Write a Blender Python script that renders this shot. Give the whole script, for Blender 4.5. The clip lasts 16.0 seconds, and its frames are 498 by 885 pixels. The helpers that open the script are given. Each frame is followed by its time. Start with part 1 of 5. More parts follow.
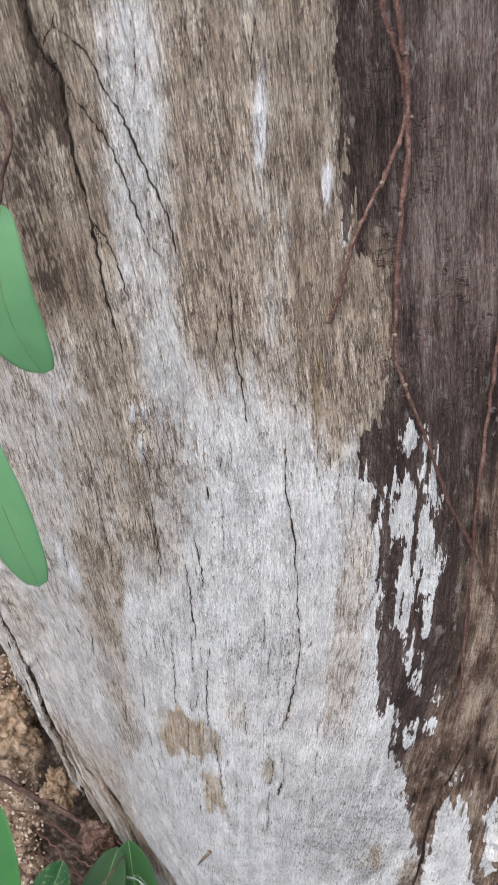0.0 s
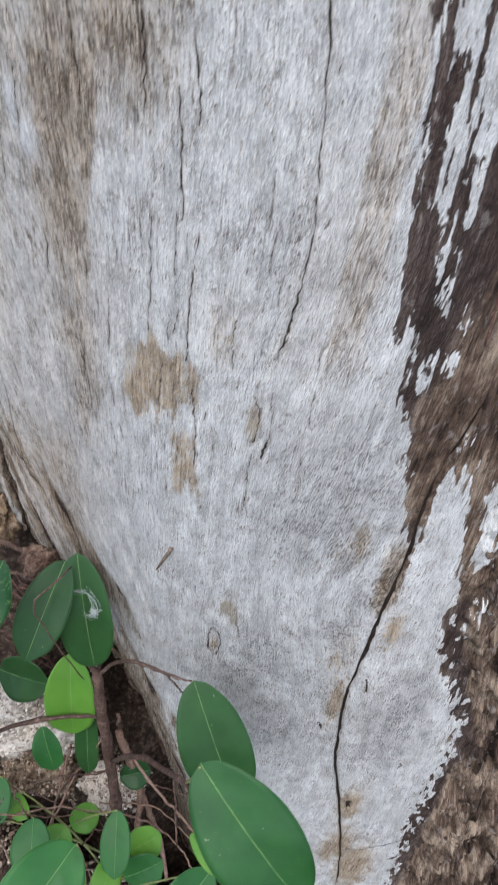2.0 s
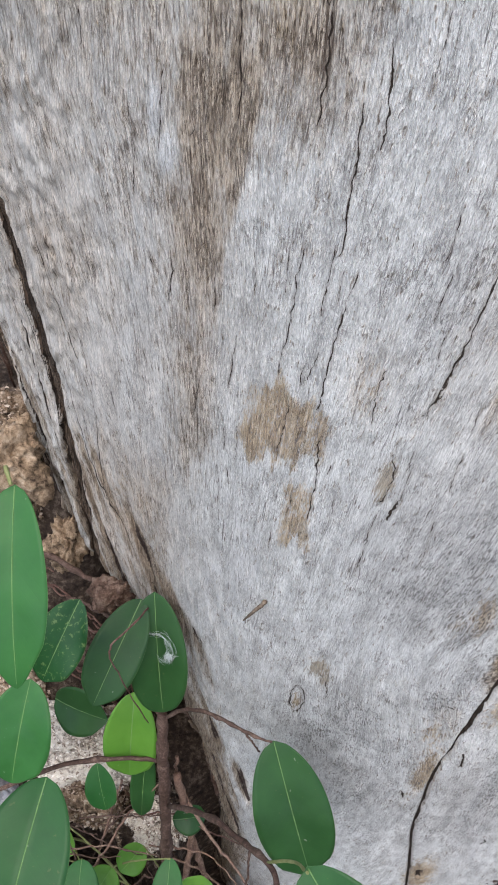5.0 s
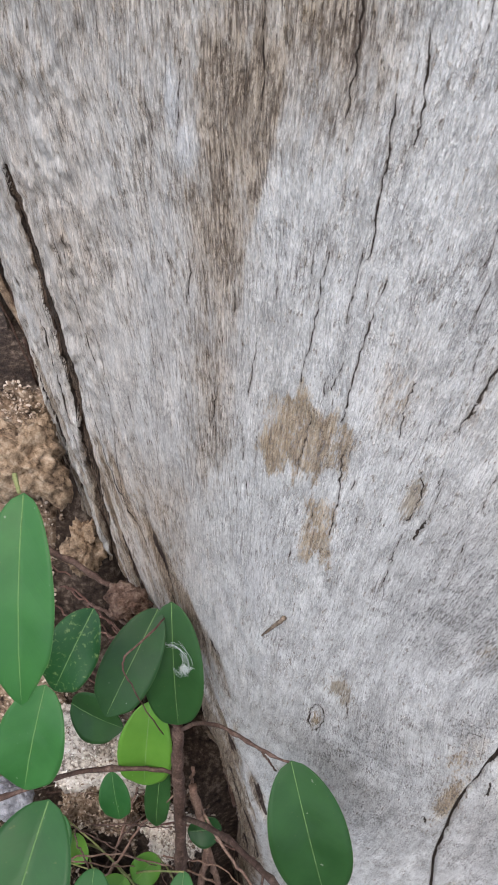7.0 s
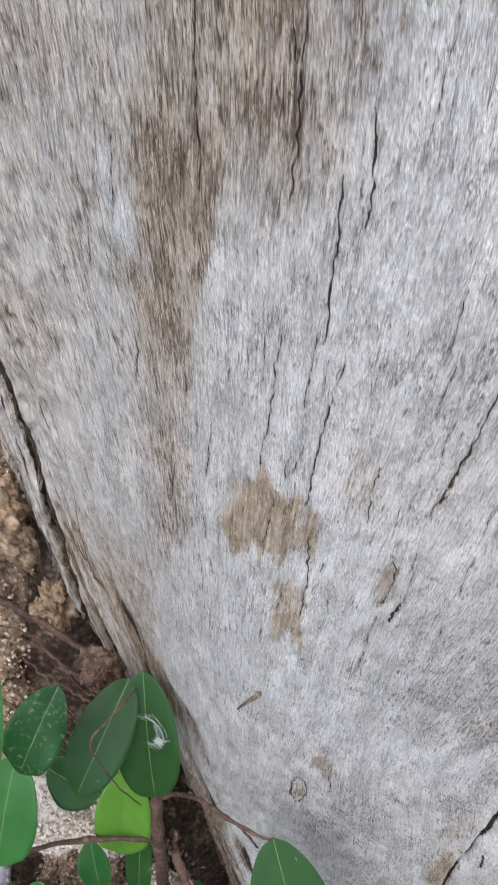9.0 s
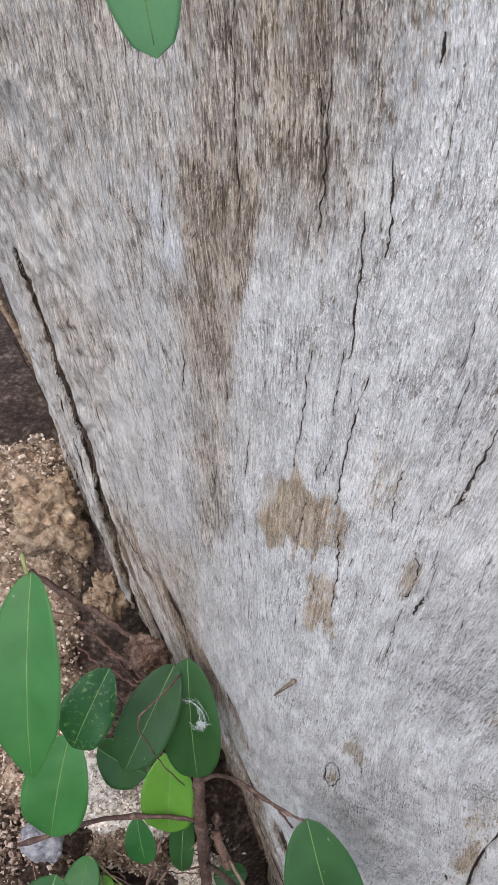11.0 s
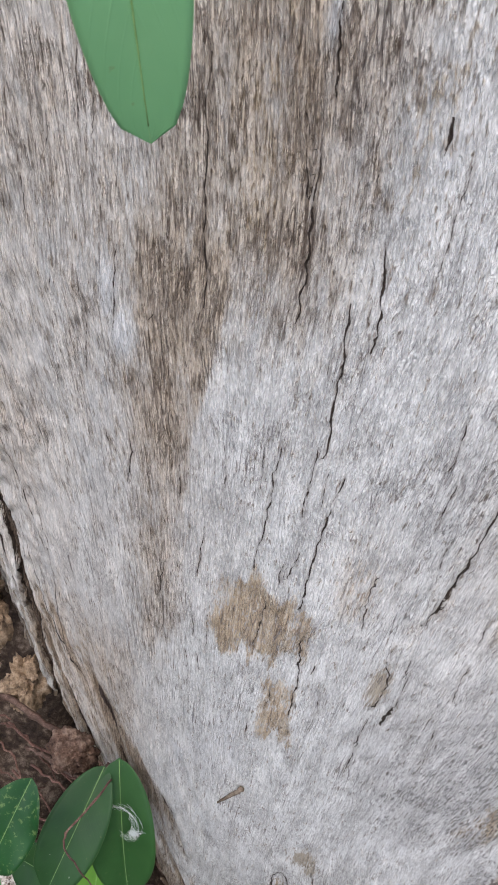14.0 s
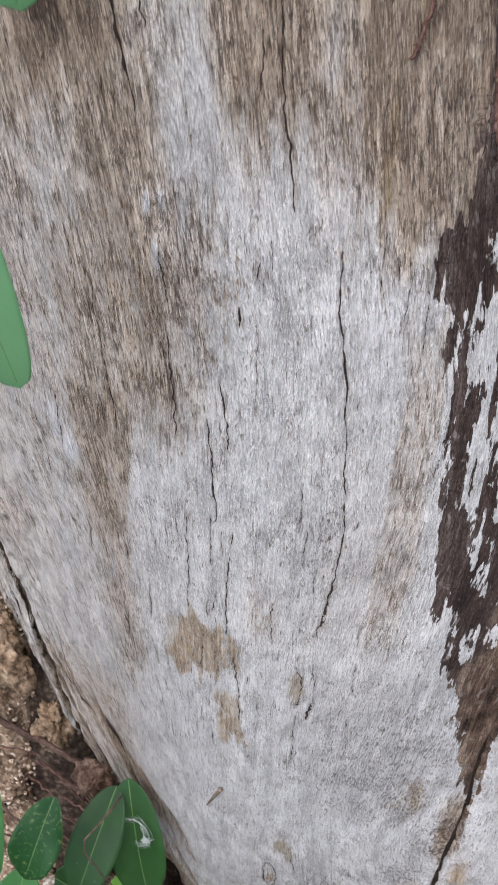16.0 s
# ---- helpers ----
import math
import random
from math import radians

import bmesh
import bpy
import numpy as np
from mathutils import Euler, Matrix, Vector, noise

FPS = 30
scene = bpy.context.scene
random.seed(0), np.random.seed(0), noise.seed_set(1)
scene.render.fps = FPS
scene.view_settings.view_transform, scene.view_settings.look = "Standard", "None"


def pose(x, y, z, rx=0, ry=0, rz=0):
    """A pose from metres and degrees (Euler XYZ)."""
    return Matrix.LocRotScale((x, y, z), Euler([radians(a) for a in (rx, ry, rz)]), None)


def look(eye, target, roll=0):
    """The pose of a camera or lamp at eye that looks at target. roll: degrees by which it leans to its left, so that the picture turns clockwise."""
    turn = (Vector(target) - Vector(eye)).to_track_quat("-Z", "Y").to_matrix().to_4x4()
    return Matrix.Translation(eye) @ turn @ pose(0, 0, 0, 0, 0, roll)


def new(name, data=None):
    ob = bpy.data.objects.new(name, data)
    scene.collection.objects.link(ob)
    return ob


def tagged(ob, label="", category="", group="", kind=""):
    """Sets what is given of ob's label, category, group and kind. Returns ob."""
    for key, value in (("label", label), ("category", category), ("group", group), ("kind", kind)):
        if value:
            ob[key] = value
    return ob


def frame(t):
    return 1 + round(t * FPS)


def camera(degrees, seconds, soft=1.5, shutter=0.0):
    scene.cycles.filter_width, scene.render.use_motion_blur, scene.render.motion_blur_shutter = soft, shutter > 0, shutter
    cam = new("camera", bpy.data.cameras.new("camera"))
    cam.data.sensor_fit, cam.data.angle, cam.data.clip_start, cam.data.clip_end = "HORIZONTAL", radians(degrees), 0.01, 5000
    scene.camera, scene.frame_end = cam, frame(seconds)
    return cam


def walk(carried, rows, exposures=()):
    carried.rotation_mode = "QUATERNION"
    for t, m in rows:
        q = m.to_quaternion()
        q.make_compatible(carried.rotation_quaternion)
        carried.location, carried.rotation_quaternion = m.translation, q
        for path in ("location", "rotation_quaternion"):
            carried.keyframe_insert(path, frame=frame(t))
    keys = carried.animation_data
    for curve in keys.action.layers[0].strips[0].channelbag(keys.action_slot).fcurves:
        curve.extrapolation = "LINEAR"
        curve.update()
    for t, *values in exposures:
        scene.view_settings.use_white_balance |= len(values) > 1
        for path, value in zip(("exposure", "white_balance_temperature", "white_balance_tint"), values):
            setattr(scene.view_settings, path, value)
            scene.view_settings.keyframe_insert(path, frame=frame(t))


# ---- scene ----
cam = camera(37.6, 16.0, soft=1.65, shutter=0.3)
PATH = [
    (0, (0.016, -0.007, 1.035), (-0.058, 1.659, -0.069), 0.0),
    (0.5, (0.007, -0.02, 1.01), (-0.031, 1.633, -0.115), 3.7),
    (1, (0.007, -0.01, 0.963), (-0.084, 1.593, -0.229), 4.6),
    (1.5, (0.018, -0.025, 0.924), (0.063, 1.545, -0.315), 5.0),
    (2, (-0.006, -0.036, 0.86), (0.097, 1.446, -0.478), 7.4),
    (2.5, (-0.037, -0.025, 0.849), (0.085, 1.418, -0.531), 10.1),
    (3, (-0.05, -0.013, 0.854), (0.006, 1.464, -0.494), 9.2),
    (3.5, (-0.054, -0.004, 0.853), (-0.034, 1.467, -0.501), 8.1),
    (4, (-0.055, 0.003, 0.85), (-0.051, 1.484, -0.494), 8.2),
    (4.2, (-0.057, 0.005, 0.851), (-0.031, 1.483, -0.495), 8.8),
    (6.3, (-0.047, 0.026, 0.833), (-0.025, 1.502, -0.517), 8.9),
    (6.5, (-0.044, 0.027, 0.837), (-0.042, 1.512, -0.503), 8.1),
    (7, (-0.052, 0.033, 0.838), (-0.11, 1.495, -0.526), 7.9),
    (7.5, (-0.069, 0.038, 0.86), (0.062, 1.522, -0.475), 10.4),
    (8, (-0.046, 0.044, 0.841), (0.065, 1.507, -0.518), 9.2),
    (8.5, (-0.034, 0.058, 0.834), (0.031, 1.525, -0.524), 8.3),
    (9, (-0.043, 0.072, 0.847), (-0.084, 1.555, -0.495), 6.7),
    (9.2, (-0.039, 0.068, 0.862), (-0.118, 1.574, -0.451), 5.6),
    (11.3, (-0.036, 0.052, 0.868), (-0.213, 1.515, -0.484), 3.9),
    (11.5, (-0.037, 0.057, 0.856), (-0.197, 1.517, -0.501), 4.1),
    (12, (-0.041, 0.055, 0.789), (-0.111, 1.42, -0.671), 6.1),
    (12.5, (-0.043, 0.074, 0.784), (-0.065, 1.484, -0.634), 6.2),
    (13, (-0.06, 0.086, 0.803), (-0.01, 1.546, -0.563), 10.0),
    (13.5, (-0.063, 0.089, 0.843), (0.008, 1.629, -0.431), 11.1),
    (14, (-0.057, 0.089, 0.862), (-0.027, 1.653, -0.384), 9.3),
    (14.5, (-0.046, 0.071, 0.866), (-0.021, 1.639, -0.376), 7.9),
    (15, (-0.033, 0.044, 0.878), (-0.013, 1.612, -0.363), 8.1),
    (15.5, (-0.015, 0.026, 0.912), (-0.008, 1.627, -0.287), 6.2),
    (16, (0.0, 0.019, 0.939), (-0.078, 1.652, -0.214), 1.1),
]
walk(cam, [(t, look(eye, target, roll)) for t, eye, target, roll in PATH], [(0, 0.10, 6550, 10), (1.0, 0.06, 6500, 9), (2.0, 0, 6250, 8), (4.0, 0, 6300, 8), (6.5, 0, 6550, 10), (9.0, 0, 6450, 10), (11.5, 0, 6450, 11), (14.5, 0, 6550, 11), (16.0, -0.05, 6500, 12)])

# ---- light ----
world = bpy.data.worlds.new("world")
scene.world = world
world.use_nodes = True
wn = world.node_tree
sky = wn.nodes.new("ShaderNodeTexSky")
sky.sky_type, sky.sun_disc = "NISHITA", False
sky.sun_elevation, sky.sun_rotation = radians(62), radians(180)
sky.air_density, sky.dust_density = 1.0, 3.0
wn.links.new(sky.outputs[0], wn.nodes["Background"].inputs[0])
wn.nodes["Background"].inputs[1].default_value = 0.25
sun = new("sun", bpy.data.lights.new("sun", "SUN"))
sun.data.energy, sun.data.angle, sun.data.color = 1.74, radians(75), (1.0, 0.985, 0.965)
sun.matrix_world = look((-1.2, -1.0, 2.8), (0, 0.25, 0.5))


# ---- material helpers ----
class Mat:
    """A small helper to wire node materials."""

    def __init__(self, name):
        self.m = bpy.data.materials.new(name)
        self.m.use_nodes = True
        self.t = self.m.node_tree
        self.bsdf = self.t.nodes["Principled BSDF"]
        self.out = self.t.nodes["Material Output"]

    def node(self, kind, **props):
        n = self.t.nodes.new(kind)
        for key, value in props.items():
            setattr(n, key, value)
        return n

    def put(self, socket, value):
        if isinstance(value, bpy.types.NodeSocket):
            self.t.links.new(value, socket)
        else:
            socket.default_value = (*value, 1) if socket.type == "RGBA" and len(value) == 3 else value

    def math(self, op, a, b=0.0, clamp=False):
        n = self.node("ShaderNodeMath", operation=op, use_clamp=clamp)
        self.put(n.inputs[0], a)
        self.put(n.inputs[1], b)
        return n.outputs[0]

    def add(self, *terms):
        total = terms[0]
        for term in terms[1:]:
            total = self.math("ADD", total, term)
        return total

    def scale_by(self, a, k, mid=0.5):
        return self.math("MULTIPLY", self.math("SUBTRACT", a, mid), k)

    def step(self, x, lo, hi, to_lo=0.0, to_hi=1.0):
        n = self.node("ShaderNodeMapRange", interpolation_type="SMOOTHSTEP")
        self.put(n.inputs[0], x)
        for k, v in zip((1, 2, 3, 4), (lo, hi, to_lo, to_hi)):
            n.inputs[k].default_value = v
        return n.outputs[0]

    def noise(self, vec, scale, detail=3.0, rough=0.55, dist=0.0):
        n = self.node("ShaderNodeTexNoise")
        n.inputs["Scale"].default_value, n.inputs["Detail"].default_value = scale, detail
        n.inputs["Roughness"].default_value, n.inputs["Distortion"].default_value = rough, dist
        if vec is not None:
            self.put(n.inputs["Vector"], vec)
        return n.outputs[0]

    def mapping(self, vec, scale):
        n = self.node("ShaderNodeMapping")
        self.put(n.inputs[0], vec)
        n.inputs["Scale"].default_value = scale
        return n.outputs[0]

    def ramp(self, f, *stops):
        n = self.node("ShaderNodeValToRGB")
        e = n.color_ramp.elements
        while len(e) < len(stops):
            e.new(0.5)
        for el, (pos, col) in zip(e, stops):
            el.position, el.color = pos, (*col, 1)
        self.put(n.inputs[0], f)
        return n.outputs[0]

    def mix(self, f, a, b, blend="MIX"):
        n = self.node("ShaderNodeMix", data_type="RGBA", blend_type=blend)
        self.put(n.inputs[0], f)
        for k, v in ((6, a), (7, b)):
            self.put(n.inputs[k], v if isinstance(v, bpy.types.NodeSocket) else (*v, 1))
        return n.outputs[2]

    def attr(self, name):
        n = self.node("ShaderNodeAttribute", attribute_name=name)
        return n

    def finish(self, color, rough=0.8, bump=None, strength=0.3, dist=0.001, spec=0.3):
        self.put(self.bsdf.inputs["Base Color"], color)
        self.put(self.bsdf.inputs["Roughness"], rough)
        self.bsdf.inputs["Specular IOR Level"].default_value = spec
        if bump is not None:
            b = self.node("ShaderNodeBump")
            b.inputs["Strength"].default_value, b.inputs["Distance"].default_value = strength, dist
            self.put(b.inputs["Height"], bump)
            self.put(self.bsdf.inputs["Normal"], b.outputs[0])
        return self.m


def wood_material():
    """Bare silvery wood with brown staining, ochre patches, dark old bark and cracks."""
    k = Mat("weathered_wood")
    uv = k.node("ShaderNodeUVMap", uv_map="grain").outputs[0]
    a, b = k.attr("stain_shade_a"), k.attr("stain_b")
    sa, sb = k.node("ShaderNodeSeparateColor"), k.node("ShaderNodeSeparateColor")
    k.put(sa.inputs[0], a.outputs["Color"])
    k.put(sb.inputs[0], b.outputs["Color"])
    brown, dark, ochre = sa.outputs[0], k.scale_by(sa.outputs[1], 2.0), sa.outputs[2]
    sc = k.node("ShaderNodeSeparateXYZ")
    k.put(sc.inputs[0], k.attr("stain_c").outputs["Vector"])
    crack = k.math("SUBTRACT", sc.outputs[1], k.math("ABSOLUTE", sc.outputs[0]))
    bark, pale, green, grime = sb.outputs[0], sb.outputs[1], sb.outputs[2], b.outputs["Alpha"]

    def grain(across, along, detail=3, rough=0.6, dist=0.25, boost=2.6):
        n = k.noise(k.mapping(uv, (across, along, 1)), 1.0, detail, rough, dist)
        return n, k.math("ADD", k.scale_by(n, boost), 0.5, True)

    _, fibre = grain(700, 105)
    _, fine = grain(1900, 480, 2)
    _, grit = grain(980, 270, 2, 0.55, 0.4)
    _, streak = grain(150, 15, 3, 0.55, 0.3)
    _, blotch = grain(34, 22, 4, 0.6, 0.3)
    _, fleck = grain(380, 125, 3, 0.6, 0.5)
    raw1, _ = grain(300, 26, 3, 0.5, 0.6)
    raw2, _ = grain(170, 9, 2, 0.5, 0.4)
    _, patchy = grain(55, 30, 3, 0.6, 0.5)
    raw3, _ = grain(860, 230, 2, 0.5, 0.9)
    raw4, _ = grain(480, 150, 2, 0.5, 0.8)
    _, strand = grain(420, 18, 3, 0.55, 0.35)
    _, zone = grain(90, 60, 3, 0.6, 0.3)
    lively = k.step(patchy, 0.2, 0.8, 0.7, 1.15)
    # silvery wood
    tone = k.add(k.scale_by(streak, 0.20), k.scale_by(blotch, 0.17), k.math("MULTIPLY", k.add(k.scale_by(fleck, 0.10), k.scale_by(fibre, 0.20), k.scale_by(grit, 0.38), k.scale_by(fine, 0.27)), lively), k.scale_by(patchy, -0.20), k.math("MULTIPLY", grime, -0.10), 0.72)
    col = k.ramp(tone, (0.05, (0.195, 0.185, 0.175)), (0.36, (0.426, 0.422, 0.413)), (0.66, (0.668, 0.668, 0.652)), (0.95, (0.945, 0.947, 0.93)))
    f = k.step(k.add(pale, k.scale_by(fibre, 0.5), k.scale_by(streak, 0.3)), 0.3, 0.75)
    col = k.mix(k.math("MULTIPLY", f, 0.8), col, k.ramp(k.add(k.scale_by(fleck, 0.4), k.scale_by(grit, 0.4), 0.55), (0.05, (0.52, 0.515, 0.515)), (0.8, (0.85, 0.85, 0.845))))
    # brown staining that follows the fibres, with the foot edge's shading in it
    fb = k.step(k.add(brown, k.scale_by(streak, 0.24), k.scale_by(fibre, 0.22), k.scale_by(blotch, 0.28), k.scale_by(zone, 0.10), k.scale_by(fleck, 0.2)), 0.06, 0.84)
    tan = k.ramp(k.add(k.scale_by(streak, 0.26), k.scale_by(strand, 0.30), k.scale_by(fibre, 0.32), k.scale_by(fine, 0.18), k.scale_by(grit, 0.18), k.scale_by(blotch, 0.32), k.math("MULTIPLY", brown, -0.28), 0.755),
                 (0.04, (0.12, 0.083, 0.058)), (0.34, (0.345, 0.268, 0.190)), (0.64, (0.57, 0.477, 0.374)), (0.95, (0.83, 0.75, 0.655)))
    col = k.mix(k.math("MULTIPLY", fb, 0.92), col, tan)
    col = k.mix(k.attr("stain_c").outputs["Alpha"], col, (1.0, 0.885, 0.79), "MULTIPLY")
    # ochre patches with ragged edges
    f = k.step(k.add(ochre, k.scale_by(fibre, 0.28), k.scale_by(fleck, 0.50), k.scale_by(streak, 0.15), k.scale_by(zone, 0.45), k.scale_by(grit, 0.7)), 0.15, 0.92)
    col = k.mix(k.math("MULTIPLY", f, 0.86), col, k.ramp(k.add(k.scale_by(fibre, 0.8), k.scale_by(strand, 0.6), k.scale_by(fleck, 0.4), k.scale_by(grit, 0.45), 0.55),
                (0.1, (0.15, 0.095, 0.055)), (0.42, (0.385, 0.270, 0.155)), (0.75, (0.55, 0.425, 0.278)), (0.98, (0.76, 0.67, 0.54))))
    f = k.step(k.add(green, k.scale_by(fibre, 0.6), k.scale_by(fleck, 0.4), k.scale_by(grit, 0.5)), 0.18, 0.66)
    col = k.mix(k.math("MULTIPLY", f, 0.7), col, (0.35, 0.262, 0.150))
    # grime in the pores and short dark fibres, browner where the wood is stained
    fo = k.step(k.add(ochre, k.scale_by(fleck, 0.4)), 0.3, 0.6)
    soot = k.mix(k.math("MAXIMUM", fb, fo), (0.21, 0.198, 0.195), (0.085, 0.058, 0.038))
    f = k.step(k.add(k.scale_by(fleck, 0.25), k.scale_by(grit, 0.55), k.scale_by(blotch, 0.24), k.math("MULTIPLY", grime, 0.20), 0.5), 0.60, 0.96)
    col = k.mix(k.math("MULTIPLY", f, k.add(0.30, k.math("MULTIPLY", fb, 0.2))), col, soot)
    f = k.step(k.add(k.scale_by(fine, 0.45), k.scale_by(fibre, 0.55), 0.5), 0.56, 0.92)
    col = k.mix(k.math("MULTIPLY", f, k.add(0.26, k.math("MULTIPLY", fb, 0.42))), col, soot)
    pore = k.math("MULTIPLY", k.step(grit, 0.66, 0.95), k.step(k.add(fleck, k.scale_by(blotch, 0.4), k.scale_by(streak, 0.3)), 0.45, 0.8))
    col = k.mix(k.math("MULTIPLY", k.math("MULTIPLY", pore, lively), 0.5), col, k.mix(fb, (0.13, 0.12, 0.12), (0.07, 0.048, 0.034)))
    # short winding dark fibres, gathered in soiled zones
    worm = k.math("MAXIMUM", k.step(k.math("ABSOLUTE", k.math("SUBTRACT", raw3, 0.5)), 0.012, 0.052, 1.0, 0.0), k.step(k.math("ABSOLUTE", k.math("SUBTRACT", raw4, 0.48)), 0.006, 0.028, 1.0, 0.0))
    soiled = k.step(k.add(zone, k.scale_by(blotch, 0.5), k.math("MULTIPLY", grime, 0.35)), 0.22, 1.05, 0.22, 0.78)
    col = k.mix(k.math("MULTIPLY", k.math("MULTIPLY", worm, soiled), k.step(grit, 0.2, 0.7, 0.4, 1.0)), col, soot)
    raw5, _ = grain(520, 42, 2, 0.5, 0.7)
    raw6, _ = grain(260, 20, 2, 0.5, 0.6)
    lines = k.math("MAXIMUM", k.step(k.math("ABSOLUTE", k.math("SUBTRACT", raw5, 0.5)), 0.006, 0.04, 1.0, 0.0), k.step(k.math("ABSOLUTE", k.math("SUBTRACT", raw6, 0.47)), 0.004, 0.022, 1.0, 0.0))
    col = k.mix(k.math("MULTIPLY", k.math("MULTIPLY", lines, fb), k.step(zone, 0.2, 0.75, 0.15, 0.58)), col, (0.080, 0.053, 0.036))
    speck = k.math("MULTIPLY", k.step(k.add(grit, k.scale_by(zone, 0.5)), 0.52, 0.85), grime)
    col = k.mix(k.math("MULTIPLY", speck, 0.66), col, k.mix(fb, (0.165, 0.162, 0.158), (0.07, 0.05, 0.036)))
    # crisp dark lines between the fibres, closest where the wood is stained
    raw7, _ = grain(430, 36, 2, 0.5, 0.55)
    raw8, _ = grain(680, 58, 2, 0.5, 0.7)
    seam = k.math("MAXIMUM", k.step(k.math("ABSOLUTE", k.math("SUBTRACT", raw7, 0.5)), 0.012, 0.048, 1.0, 0.0), k.step(k.math("ABSOLUTE", k.math("SUBTRACT", raw8, 0.52)), 0.008, 0.036, 0.8, 0.0))
    seam = k.math("MULTIPLY", seam, k.step(k.add(fibre, k.scale_by(zone, 0.35), k.scale_by(patchy, 0.12), k.math("MULTIPLY", fb, 0.22), k.math("MULTIPLY", grime, 0.15)), 0.40, 0.84))
    col = k.mix(k.math("MULTIPLY", seam, k.add(0.27, k.math("MULTIPLY", fb, 0.38))), col, k.mix(fb, (0.15, 0.138, 0.135), (0.088, 0.064, 0.052)))
    # thin wavering hairlines along the grain
    h1 = k.math("MULTIPLY", k.step(k.math("ABSOLUTE", k.math("SUBTRACT", raw1, 0.5)), 0.003, 0.018, 1.0, 0.0), k.step(fibre, 0.35, 0.75))
    h2 = k.math("MULTIPLY", k.step(k.math("ABSOLUTE", k.math("SUBTRACT", raw2, 0.46)), 0.002, 0.009, 1.0, 0.0), k.step(blotch, 0.45, 0.85))
    hair = k.math("MAXIMUM", k.math("MULTIPLY", h1, k.add(0.35, k.math("MULTIPLY", fb, 0.6))), h2)
    col = k.mix(k.math("MULTIPLY", hair, 0.75), col, k.mix(fb, (0.17, 0.15, 0.145), (0.07, 0.05, 0.038)))
    # soft blackish darkening, broken up by the fibres
    f = k.step(k.add(a.outputs["Alpha"], k.scale_by(fleck, 0.5), k.scale_by(grit, 0.5), k.scale_by(fibre, 0.4)), 0.34, 0.86)
    col = k.mix(k.math("MULTIPLY", f, 0.88), col, k.ramp(k.add(k.scale_by(fibre, 0.5), k.scale_by(fine, 0.4), 0.5), (0.1, (0.020, 0.014, 0.011)), (0.9, (0.095, 0.068, 0.053))))
    # old dark bark; its colours also fill the wide split, clefts and deep furrows
    f = k.step(k.add(dark, k.scale_by(fibre, 0.7), k.scale_by(fleck, 0.7), k.scale_by(streak, 0.5)), -0.08, 0.10)
    black = k.ramp(k.add(k.scale_by(streak, 0.35), k.scale_by(fibre, 0.35), k.scale_by(fine, 0.3), k.scale_by(blotch, 0.3), 0.45),
                   (0.06, (0.014, 0.012, 0.011)), (0.45, (0.074, 0.051, 0.043)), (0.92, (0.22, 0.18, 0.16)))
    black = k.mix(grime, black, k.ramp(k.add(k.scale_by(streak, 0.35), k.scale_by(fibre, 0.35), k.scale_by(fine, 0.3), k.scale_by(blotch, 0.4), 0.5),
                  (0.06, (0.024, 0.020, 0.019)), (0.42, (0.140, 0.098, 0.083)), (0.92, (0.35, 0.285, 0.255))))
    rust = k.ramp(k.add(k.scale_by(streak, 0.5), k.scale_by(fibre, 0.28), k.scale_by(fine, 0.22), k.scale_by(blotch, 0.65), k.scale_by(patchy, 0.3), k.scale_by(strand, 0.3), 0.50),
                  (0.08, (0.012, 0.008, 0.006)), (0.48, (0.142, 0.096, 0.069)), (0.95, (0.46, 0.36, 0.268)))
    black = k.mix(k.step(k.add(bark, k.scale_by(blotch, 0.5), k.scale_by(streak, 0.3)), 0.25, 0.75), black, rust)
    # pale scales and cross cracks on the bark
    _, scale_a = grain(210, 95, 3, 0.6, 0.6)
    cross, _ = grain(60, 240, 3, 0.6, 0.8)
    black = k.mix(k.math("MULTIPLY", k.step(k.add(scale_a, k.scale_by(zone, 0.5)), 0.80, 1.0), 0.55), black, (0.33, 0.29, 0.265))
    black = k.mix(k.math("MULTIPLY", k.step(k.math("ABSOLUTE", k.math("SUBTRACT", cross, 0.5)), 0.004, 0.02, 1.0, 0.0), k.step(patchy, 0.45, 0.8, 0.0, 0.8)), black, (0.012, 0.009, 0.008))
    black = k.mix(k.math("MULTIPLY", lines, 0.42), black, (0.014, 0.010, 0.009))
    col = k.mix(f, col, black)
    fd = f
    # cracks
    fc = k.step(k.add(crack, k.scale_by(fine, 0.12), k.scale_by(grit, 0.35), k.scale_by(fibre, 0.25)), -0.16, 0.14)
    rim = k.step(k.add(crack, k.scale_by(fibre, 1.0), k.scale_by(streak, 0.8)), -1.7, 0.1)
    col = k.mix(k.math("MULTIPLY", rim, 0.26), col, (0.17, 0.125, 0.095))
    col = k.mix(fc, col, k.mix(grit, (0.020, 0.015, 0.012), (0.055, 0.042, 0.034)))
    height = k.add(k.math("MULTIPLY", fibre, 0.9), k.math("MULTIPLY", grit, 0.7), k.math("MULTIPLY", streak, 0.6), k.math("MULTIPLY", hair, -0.9), k.math("MULTIPLY", lines, -0.5), k.math("MULTIPLY", seam, -0.9))
    rough = k.math("SUBTRACT", 0.85, k.math("MULTIPLY", fd, 0.2))
    return k.finish(col, rough, height, 0.72, 0.0010, 0.15)


